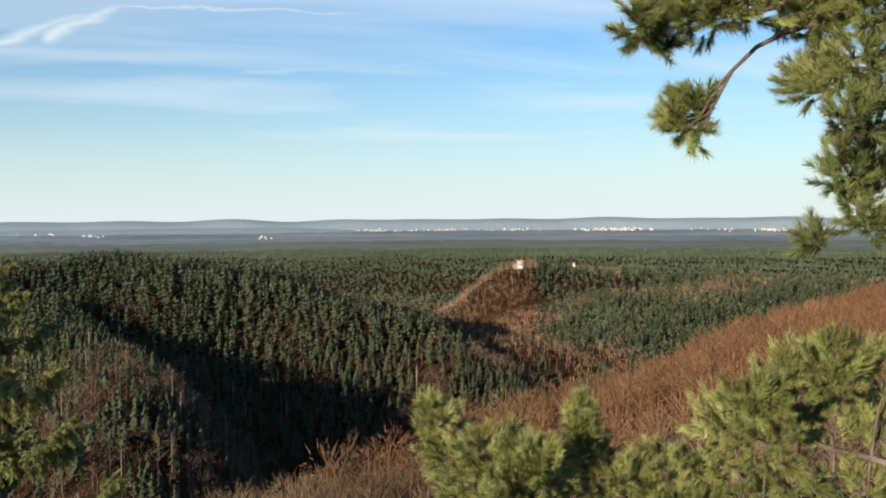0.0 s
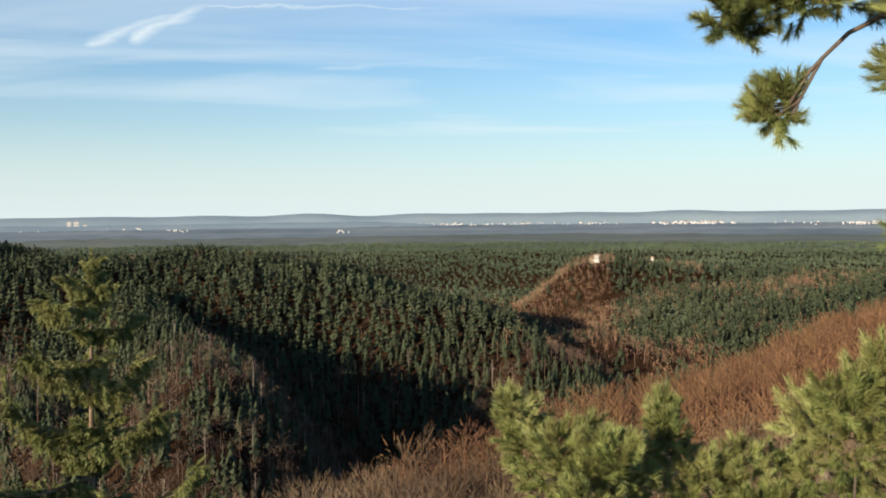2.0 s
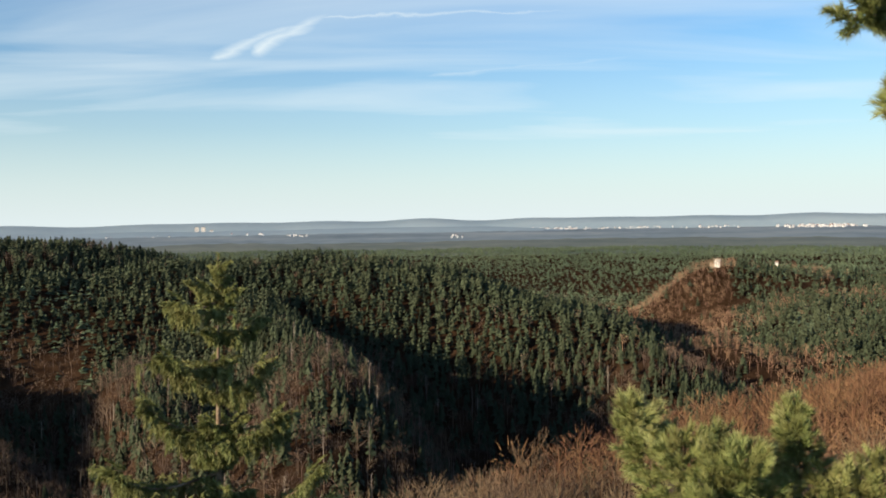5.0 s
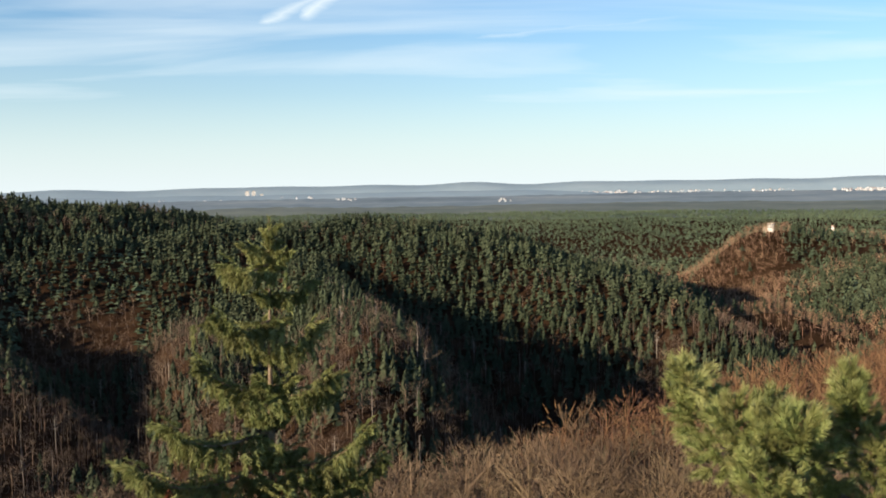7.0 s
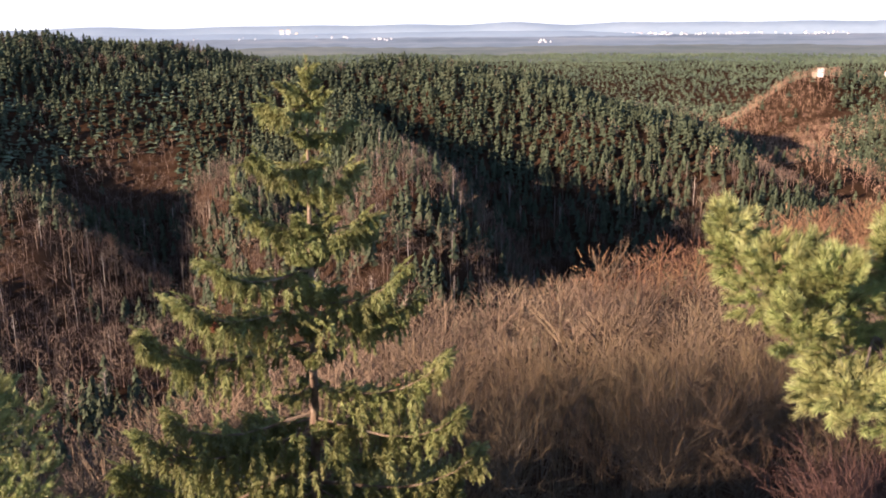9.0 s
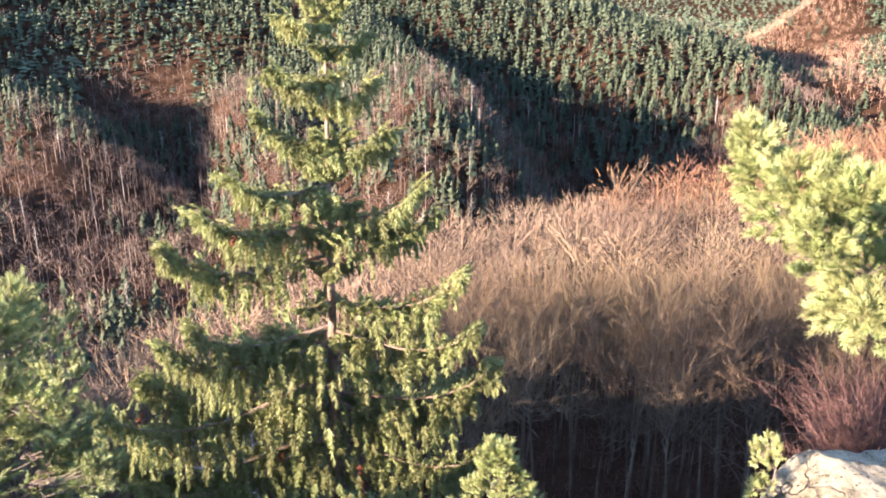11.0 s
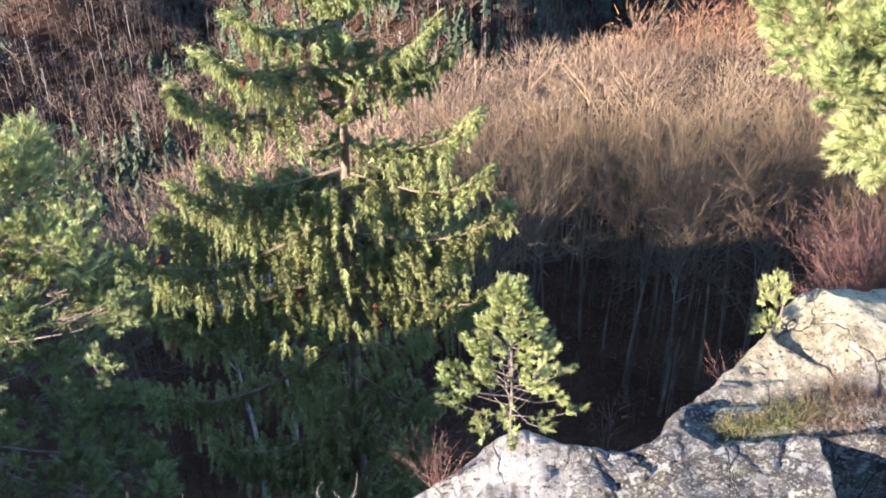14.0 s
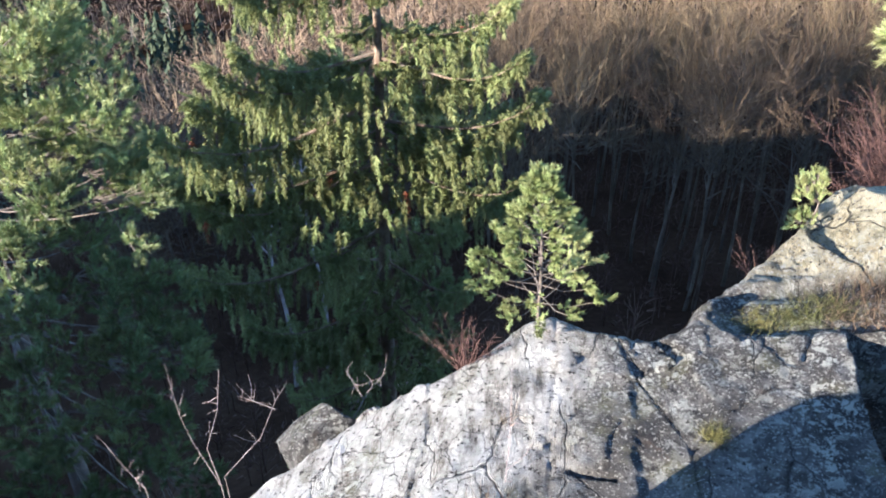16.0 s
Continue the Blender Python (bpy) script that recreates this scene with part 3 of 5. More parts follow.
    X, Y = scatter(rng, 6.5, 19, -62, -10, 0.8)
    keep = np.hypot(X + 3.5, Y - 15.5) > 1.5
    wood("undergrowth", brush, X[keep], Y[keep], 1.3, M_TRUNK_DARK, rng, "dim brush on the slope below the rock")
    # hills beside and behind
    X, Y = scatter(rng, 200, 700, -125, -44, 11)
    wood("conifer_wood", fir_far, X, Y, 9, M_CONIFER, rng, "dark conifer wood on the hill beside the valley")
    # unseen woods added on the sun's side, to shade and dapple the beeches
    X, Y = scatter(rng, 34, 95, -83, -58, 6)
    wood("conifer_wood", fir, X, Y, 8.0, M_CONIFER, rng, "unseen firs beside the lookout, added to shade the beeches")
    X, Y = scatter(rng, 58, 125, -96, -78, 5)
    wood("shade_wood", bare, X, Y, 5.0, M_BARE, rng, "unseen leafless thicket on the crest, added to roughen the shade edge")
    X, Y = scatter(rng, 58, 120, -96, -78, 5.5)
    wood("conifer_wood", fir, X, Y, 6.8, M_CONIFER, rng, "unseen young firs on the crest, added to shade the beeches")
    X, Y = scatter(rng, 46, 68, -106, -90, 2.0)
    wood("shade_wood", bare, X, Y, 6.5, M_BARE, rng, "unseen leafless thicket on the crest, added to filter the low sun")


make_woods()


# ---- buildings far off ----
def box(bm, x0, x1, y0, y1, z0, z1):
    r = bmesh.ops.create_cube(bm, size=1)
    for v in r["verts"]:
        v.co = Vector((x0 if v.co.x < 0 else x1, y0 if v.co.y < 0 else y1, z0 if v.co.z < 0 else z1))
    return r["verts"]


def bm_mesh(name, bm, mat, bevel=0.0):
    if bevel:
        bmesh.ops.bevel(bm, geom=bm.edges[:], offset=bevel, segments=1, affect="EDGES")
    me = bpy.data.meshes.new(name)
    bm.to_mesh(me)
    bm.free()
    me.materials.append(mat)
    return me


def gable(bm, x0, x1, y0, y1, z0, z1, over=0.4):
    """A pitched roof with its ridge along x, as a solid."""
    ym = (y0 + y1) / 2
    c = [(x0 - over, y0 - over, z0), (x1 + over, y0 - over, z0), (x1 + over, y1 + over, z0), (x0 - over, y1 + over, z0), (x0 - over, ym, z1), (x1 + over, ym, z1)]
    v = [bm.verts.new(p) for p in c]
    for f in ((0, 1, 5, 4), (2, 3, 4, 5), (0, 4, 3), (1, 2, 5), (3, 2, 1, 0)):
        bm.faces.new([v[i] for i in f])


def solid(name, make, mat, parent, label=""):
    bm = bmesh.new()
    make(bm)
    return part(name, bm_mesh(name, bm, mat), mat, parent, label)


def house(at, yaw, w, d, h, roof, rows, cols, label, wall_mat=None, name="house", category="house"):
    ob = thing(name, at, label, category)
    ob.rotation_euler = (0, 0, yaw)
    solid("wall", lambda b: box(b, -w / 2, w / 2, -d / 2, d / 2, -4, h), wall_mat or M_PLASTER, ob)
    solid("roof", lambda b: gable(b, -w / 2, w / 2, -d / 2, d / 2, h + 0.02, h + roof), M_TILES if name == "house" else M_OLDWALL, ob, "shallow pitched roof")
    for i in range(rows):
        for j in range(cols):
            x, z = -w / 2 + w * (j + 0.5) / cols, h * (i + 0.55) / rows
            solid("window", lambda b: box(b, x - 0.5, x + 0.5, -d / 2 - 0.05, -d / 2 + 0.1, z - 0.7, z + 0.7), M_DARK, ob)
    return ob


def make_buildings():
    a = plan(20.35, 900, 0)
    z = float(land(*a[:2]))
    castle = house((a[0] + 2, a[1], z + 1.5), radians(-32), 5.6, 5.0, 4.6, 1.0, 2, 3, "white plastered castle house on the wooded hilltop", name="castle", category="castle")
    solid("wing", lambda b: box(b, -6.8, -2.85, -2.8, 2.0, -5, 1.4), M_OLDWALL, castle, "lower weathered stone wing")
    solid("bastion", lambda b: box(b, -5.6, -3.2, -5.0, -2.85, -9, -1.6), M_OLDWALL, castle, "ruined stone bastion")
    b = plan(23.9, 1080, 0)
    house((b[0], b[1], float(land(*b[:2])) + 9), radians(-30), 3.6, 3.4, 3.0, 1.2, 1, 2, "small white house among the far trees")
    rng = np.random.RandomState(21)
    # two white tower blocks in the plain
    for az, w, h in ((-12.45, 19, 34), (-12.05, 19, 34), (-11.55, 16, 20)):
        q = plan(az, 4350, 0)
        t = thing("tower_block", (q[0], q[1], float(land(*q[:2]))), "white high-rise block standing in the far plain", "building", "tower blocks in the plain")
        t.rotation_euler = (0, 0, radians(-az))
        solid("wall", lambda m: box(m, -w / 2, w / 2, -8, 8, -2, h), M_PLASTER, t)
        solid("roof", lambda m: box(m, -w / 2 + 2, w / 2 - 2, -6, 6, h + 0.01, h + 3), M_OLDWALL, t)
        for i in range(3):
            x = -w / 2 + w * (i + 0.5) / 3
            solid("window", lambda m: box(m, x - 0.7, x + 0.7, -8.1, -7.9, 3, h - 2), M_DARK, t)
    # the towns of the plain: houses as one far body
    V, F, n, idx = [], [], 0, []
    towns = ((-16, 3, 4250, 26, 10), (-9.5, 2.2, 4300, 22, 12), (-6, 1.6, 3700, 16, 7), (-3, 3.5, 4450, 46, 10), (1.5, 3.2, 4480, 60, 12), (6, 3.5, 4500, 55, 11), (11, 3, 4480, 50, 12),
             (15.5, 2.2, 4500, 30, 10), (4, 1.0, 3000, 6, 8), (20, 1.8, 4550, 26, 10), (26.2, 2.2, 4450, 80, 14), (27.5, 0.8, 4470, 30, 16), (36, 1.6, 4200, 40, 11), (38.5, 2.0, 4450, 36, 10), (33, 3, 4500, 18, 9))
    for az, spread, r, count, size in towns:
        for _ in range(count):
            q = plan(az + rng.normal(0, spread * 0.42), r + rng.normal(0, 130), 0)
            g = float(land(*q[:2])) + 2 * rng.uniform(0, 3)
            w, d, h, y = size * rng.uniform(0.25, 0.8), size * rng.uniform(0.3, 0.6), size * rng.uniform(0.18, 0.42), rng.uniform(-0.5, 0.5)
            c, s = math.cos(y), math.sin(y)
            pts = [(-w, -d, -3), (w, -d, -3), (w, d, -3), (-w, d, -3), (-w, -d, h), (w, -d, h), (w, d, h), (-w, d, h), (-w, 0, h * 1.5), (w, 0, h * 1.5)]
            V += [(q[0] + (a * c - b * s) * 0.5, q[1] + (a * s + b * c) * 0.5, g + z) for a, b, z in pts]
            tri = [(0, 1, 5), (0, 5, 4), (1, 2, 6), (1, 6, 5), (2, 3, 7), (2, 7, 6), (3, 0, 4), (3, 4, 7), (4, 5, 9), (4, 9, 8), (6, 7, 8), (6, 8, 9), (5, 6, 9), (7, 4, 8)]
            F += [tuple(n + k for k in t) for t in tri]
            roof = 1 if rng.uniform() < 0.6 else 0
            idx += [0] * 8 + [roof] * 4 + [0] * 2
            n += 10
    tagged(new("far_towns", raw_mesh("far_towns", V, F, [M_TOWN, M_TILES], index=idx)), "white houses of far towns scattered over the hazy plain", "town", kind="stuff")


make_buildings()


# ---- bare trees close by ----
def bare_tree(rng, H, spread, limbs=15, subs=6, twigs=14, twig_width=0.016, clear=0.54):
    """Trunk with limbs, and the fine crown, of a leafless broadleaf tree, standing at the origin."""
    wood_b, crown = Build(), Build()
    lean = rng.normal(0, 0.03, 2)
    top = np.array([lean[0] * H, lean[1] * H, 0.86 * H])
    trunk = lambda f: np.array([top[0] * f ** 1.4 + 0.012 * H * math.sin(6 * f + top[0]), top[1] * f ** 1.4, top[2] * f])
    R = 0.0075 * H
    wood_b.tube([trunk(f) for f in np.linspace(0, 1, 8)], R * np.linspace(1.15, 0.12, 8), 6)
    B, T = [], []
    for i in range(limbs):
        f = clear + (0.96 - clear) * (i + rng.uniform()) / limbs
        a, rise = rng.uniform(0, 2 * np.pi), rng.uniform(0.25, 0.9) + 0.3 * f
        L = H * spread * rng.uniform(0.7, 1.2) * (1.3 - 0.75 * f)
        o = np.array([math.cos(a) * math.cos(rise), math.sin(a) * math.cos(rise), math.sin(rise)])
        p0 = trunk(f)
        bend = rng.normal(0, 0.2, 3)
        path = [p0 + o * L * t + (bend + np.array([0, 0, 0.25])) * L * t * t * 0.6 + (rng.normal(0, 0.055, 3) * L if t else 0) for t in (0, 0.25, 0.5, 0.75, 1.0)]
        wood_b.tube(path, R * (1 - 0.75 * f) * np.array([0.8, 0.62, 0.46, 0.28, 0.1]), 4)
        for k in range(subs):
            t = rng.uniform(0.25, 1.0)
            q = np.array(path[0]) + (np.array(path[-1]) - path[0]) * t + bend * L * 0.1
            sd = o + rng.normal(0, 0.55, 3) + np.array([0, 0, 0.45])
            sd /= np.linalg.norm(sd)
            l = L * rng.uniform(0.3, 0.55)
            e = q + sd * l
            crown.tube([q, q + sd * l * 0.5 + rng.normal(0, 0.03, 3) * l, e], R * 0.18 * np.array([1, 0.7, 0.2]), 3)
            s = rng.uniform(0.15, 1.0, twigs)[:, None]
            b0 = q + (e - q) * s
            d = sd + rng.normal(0, 0.5, (twigs, 3)) + np.array([0, 0, 0.45])
            d /= np.linalg.norm(d, axis=1)[:, None]
            B.append(b0)
            T.append(b0 + d * l * rng.uniform(0.14, 0.40, (twigs, 1)))
    crown.blades(np.concatenate(B), np.concatenate(T), twig_width, rng=rng)
    return wood_b, crown


def tree_thing(name, wood_b, crown, wood_mat, crown_mat, label, group=""):
    ob = thing(name, (0, 0, 0), label, "tree", group)
    part("trunk", wood_b, wood_mat, ob)
    part("crown", crown, crown_mat, ob)
    return ob


M_BIRCHTWIG = material("birch_twigs", [(0.165, 0.105, 0.09), (0.255, 0.173, 0.15), (0.315, 0.232, 0.21)], 0.8, 2.0, 14)


def make_beeches():
    rng = np.random.RandomState(8)
    kinds = []
    for k in range(8):
        w, c = bare_tree(rng, 13, rng.uniform(0.26, 0.36), 16, 6, 23, 0.0105, rng.uniform(0.40, 0.60))
        kinds.append(tree_thing("beech_tree", w, c, M_TRUNK, M_TWIG, "leafless beech with a pale grey trunk and beige twigs", "beeches below the lookout"))
    X, Y = scatter(rng, 25, 74, -34, 34, 3.3)
    az, r = np.degrees(np.arctan2(X, Y)), np.hypot(X, Y)
    keep = ~((r < 36) & (az < -4)) & (r > np.where(az > 1, 35, 32)) & (np.hypot(X + 3.3, Y - 15.6) > 8)
    X, Y, az, r = X[keep], Y[keep], az[keep], r[keep]
    Z = land(X, Y)
    first = dict.fromkeys(range(len(kinds)), True)
    for i in range(len(X)):
        k = i % len(kinds)
        s = rng.uniform(0.88, 1.2) * (0.8 if az[i] < -6 else 1.0)
        m = Matrix.LocRotScale((X[i], Y[i], Z[i] - 0.15), Euler((0, 0, rng.uniform(0, 6.28))), (s, s, s))
        if first[k]:
            first[k] = False
            kinds[k].matrix_basis = m
        else:
            ob = copy_thing(kinds[k], m)
            ob.scale = (s, s, s)
    # one tall tree that stands out above the rest
    w, c = bare_tree(rng, 17.5, 0.36, 18, 7, 9, 0.045, 0.4)
    ob = tree_thing("beech_tree", w, c, M_TRUNK, M_BEECH, "tall pale leafless tree rising above the beech wood")
    q = plan(8.75, 124, 0)
    ob.location = (q[0], q[1], float(land(*q[:2])) - 0.2)
    # birch behind the spruce
    for az, r, h in ((-17.6, 31, 16.0), (-20.6, 30, 15)):
        w, c = bare_tree(rng, h, 0.20, 14, 4, 5, 0.022, 0.62)
        ob = tree_thing("birch_tree", w, c, M_BIRCH, M_BIRCHTWIG, "leafless birch with thin pinkish-white stems", "birches behind the spruce")
        q = plan(az, r, 0)
        ob.location = (q[0], q[1], float(land(*q[:2])) - 0.2)
    # pale broken stems on the shaded floor
    for az, r, h in ((10.0, 37, 4.6), (13.4, 36, 4.8)):
        q = plan(az, r, 0)
        z = float(land(*q[:2]))
        b = Build()
        b.tube([(0, 0, -0.3), (0.04, 0, h * 0.5), (0.02, 0.05, h * 0.8), (0.10, 0.05, h)], [0.12, 0.10, 0.08, 0.03], 7)
        b.tube([(0.03, 0, h * 0.6), (0.25, 0.1, h * 0.75), (0.4, 0.1, h * 0.9)], [0.035, 0.025, 0.01], 4)
        ob = thing("snag", (q[0], q[1], z), "pale broken tree stem on the forest floor", "tree stump", "broken stems in the wood")
        part("stem", b, M_TRUNK, ob, smooth=True)


make_beeches()


# ---- conifers close by ----
def tufts(b, P, D, rng, length, needle, count, width, tone=None):
    """Bottle-brush shoots of needles: each starts at P and runs along D."""
    n = len(P)
    D = D / (np.linalg.norm(D, axis=1)[:, None] + 1e-9)
    L = length * rng.uniform(0.7, 1.25, n)
    s = rng.uniform(0.0, 1.0, (n, count))
    base = P[:, None] + D[:, None] * (L[:, None] * s)[..., None]
    q = rng.normal(size=(n, count, 3))
    q -= (q * D[:, None]).sum(-1, keepdims=True) * D[:, None]
    q /= np.linalg.norm(q, axis=-1, keepdims=True) + 1e-9
    phi = np.radians(rng.uniform(18, 60, (n, count, 1))) * (1.1 - 0.45 * s[..., None])
    d = D[:, None] * np.cos(phi) + q * np.sin(phi)
    tip = base + d * needle * rng.uniform(0.75, 1.15, (n, count, 1))
    t = rng.uniform(0, 1, n) if tone is None else np.broadcast_to(tone, (n,))
    b.blades(base.reshape(-1, 3), tip.reshape(-1, 3), width, np.repeat(t, count), rng)


def curve_pts(a, c, sag=0.0, n=5):
    a, c = np.asarray(tuple(a), float), np.asarray(tuple(c), float)
    f = np.linspace(0, 1, n)[:, None]
    p = a + (c - a) * f
    p[:, 2] += sag * 4 * (f * (1 - f))[:, 0]
    return p


def clump(twigs, needles, root, centre, radius, rng, per=1.0, shoot=0.075, needle=0.043, count=120, width=0.0033, up=0.5):
    """A spray of pine shoots round a centre, fed by twigs from the root."""
    n = max(4, int(per * 16))
    off = rng.normal(size=(n, 3))
    off /= np.linalg.norm(off, axis=1)[:, None]
    off *= radius * rng.uniform(0.25, 1.0, (n, 1)) ** 0.7
    P = centre + off
    out = centre - root
    out /= np.linalg.norm(out) + 1e-9
    D = off / radius * 0.8 + out * 0.5 + np.array([0, 0, up]) + rng.normal(0, 0.25, (n, 3))
    tufts(needles, P, D, rng, shoot, needle, count, width)
    for k in range(0, n, 6):
        twigs.tube(curve_pts(root, P[k] + D[k] / np.linalg.norm(D[k]) * shoot * 0.4, rng.uniform(-0.1, 0.1) * radius, 4), [0.004, 0.0035, 0.003, 0.002], 4)


RIGHT_TIP = [(15.7, -12.6, 0.7), (15.6, -13.6, 1.0), (16.6, -14.8, 1.5), (18.6, -15.0, 1.5), (20.4, -14.6, 1.0), (22.4, -15.4, 1.3), (22.2, -22.2, 1.3), (18.0, -17.2, 1.6), (20.6, -16.0, 1.7), (20.3, -18.6, 1.7), (22.6, -17.6, 1.8), (22.8, -20.4, 1.8), (24.2, -22.6, 1.6), (25.4, -20.0, 1.9), (27.0, -22.4, 1.8)]
RIGHT_MID = [(25.0, -12.6, 0.6), (25.2, -13.6, 0.9), (32.4, -15.4, 1.5), (25.6, -15.2, 1.6), (24.4, -17.2, 1.8), (27.4, -16.6, 1.8), (29.8, -15.8, 1.8), (28.6, -19.2, 2.0), (31.6, -18.2, 2.0), (33.0, -21.5, 2.0), (30.5, -22.5, 1.8)]
RIGHT_HIGH = [(33.8, -12.6, 1.7), (35.6, -11.0, 1.7), (37.8, -9.8, 1.7), (40.2, -9.0, 1.8), (42.8, -8.8, 1.9), (36.4, -13.6, 2.0), (39.6, -12.4, 2.0), (42.6, -12.2, 2.0), (34.6, -16.2, 2.0), (38.0, -16.4, 2.0), (41.8, -16.2, 2.0), (36.0, -19.8, 2.0), (40.0, -20.0, 2.0)]
TOP_BRANCH = [(28.6, 11.6, 1.0), (29.6, 12.4, 1.2), (29.8, 10.9, 0.7), (31.6, 12.4, 1.3), (33.4, 12.6, 1.2), (32.8, 11.6, 0.8), (35.2, 12.8, 1.3), (37.2, 12.4, 1.2), (38.8, 11.6, 1.3), (40.6, 12.4, 1.5), (42.4, 12.0, 1.4), (39.4, 10.6, 0.9)]
HANGING = [(38.4, 7.6, 0.9), (39.8, 7.8, 1.2), (41.4, 8.8, 1.5), (43.0, 10.0, 1.5), (41.0, 5.8, 1.3), (42.6, 6.6, 1.6), (41.4, 4.2, 1.4), (40.4, 2.6, 1.1), (42.2, 2.4, 1.4), (40.9, 1.0, 1.1), (41.6, -0.4, 1.0), (39.0, -1.4, 0.6)]


def limb_parts(tree, bough, twigs, needles, mat, bark=None):
    b = part("limb", bough, bark or M_PINE_BARK, tree, smooth=True)
    tagged(part("twig", twigs, bark or M_PINE_BARK, b), kind="stuff")
    tagged(part("needles", needles, mat, b), kind="stuff")


def make_right_pine():
    rng = np.random.RandomState(31)
    r = 3.6
    base = flat(56, -50, 4.1)
    ob = thing("pine_tree", (0, 0, 0), "gnarled Scots pine with sunlit yellow-green needle tufts beside the rock", "tree")
    stem, bough, twigs, needles = Build(), Build(), Build(), Build()
    g = float(land(base.x, base.y))
    stem.tube([(base.x, base.y, g - 0.3), (base.x - 0.1, base.y, -2.0), (base.x + 0.05, base.y + 0.05, -0.2), (base.x - 0.05, base.y, 1.5), (base.x, base.y, 3.0)], [0.17, 0.15, 0.13, 0.10, 0.04], 9)
    trunk = lambda z: np.array([base.x, base.y, z])

    def limb(points, z0, reach, rad, d, mat=M_PINE, full=1.0):
        """A limb from the trunk, through the middles of its clumps."""
        way = [trunk(z0)] + [np.array(toward(a, e, d * 1.06)) for a, e in reach]
        fine = np.concatenate([curve_pts(p, q, 0.02, 4)[:-1] for p, q in zip(way, way[1:])] + [way[-1][None]])
        bough, twigs, needles = Build(), Build(), Build()
        bough.tube(fine, np.linspace(rad, 0.008, len(fine)), 6)
        for a, e, s in points:
            dd = d * rng.uniform(0.94, 1.08)
            c = np.array(toward(a, e, dd))
            way_on = fine[2:]
            k = way_on[np.argmin(np.linalg.norm(way_on - c, axis=1))]
            near = k + (c - k) * 0.72
            bough.tube(curve_pts(k, near, 0.03, 4), [0.007, 0.006, 0.005, 0.004], 5)
            clump(twigs, needles, near, c, dd * math.tan(radians(s)) * 0.92, rng, per=(1.35 + 1.0 * s) * full)
        limb_parts(ob, bough, twigs, needles, mat)

    limb(RIGHT_TIP, -2.2, [(36, -22), (27, -20), (20, -16.8), (15.6, -13.8)], 0.022, r)
    limb(RIGHT_MID, -1.8, [(38, -20), (31, -18.5), (25.6, -14.5)], 0.02, r * 1.06)
    limb(RIGHT_HIGH, -1.2, [(46, -15), (40, -13.5), (34.5, -12.8)], 0.022, r * 0.98)
    limb(TOP_BRANCH, 1.4, [(47, 13), (41, 12.3), (35, 12.2), (29, 11.8)], 0.03, 3.3, full=0.75)
    limb(HANGING, 1.0, [(48, 10), (43.5, 9.5), (42, 5), (41.2, 0.0)], 0.014, 3.3, M_PINE_SHADE, 0.7)
    # the bare curved twig with its tuft
    way = [np.array(toward(a, e, 3.3)) for a, e in ((39.4, 11.4), (37.2, 10.9), (35.6, 10.2), (34.2, 8.9), (33.4, 7.4), (32.9, 6.4))]
    bough.tube(way, [0.010, 0.009, 0.008, 0.007, 0.006, 0.005], 6)
    bough.tube([way[3], (way[3] + way[4]) / 2 + np.array([-0.02, 0, 0]), way[5] + np.array([-0.03, 0, 0.0])], [0.007, 0.006, 0.005], 5)
    for a, e, s in ((31.7, 6.6, 0.5), (32.5, 6.7, 0.4), (31.4, 5.5, 0.5), (32.1, 5.6, 0.4), (31.0, 6.1, 0.4)):
        c = np.array(toward(a, e, 3.3))
        clump(twigs, needles, way[5], c, 3.3 * math.tan(radians(s)), rng, per=1.0)
    part("trunk", stem, M_PINE_BARK, ob, smooth=True)
    limb_parts(ob, bough, twigs, needles, M_PINE)


make_right_pine()


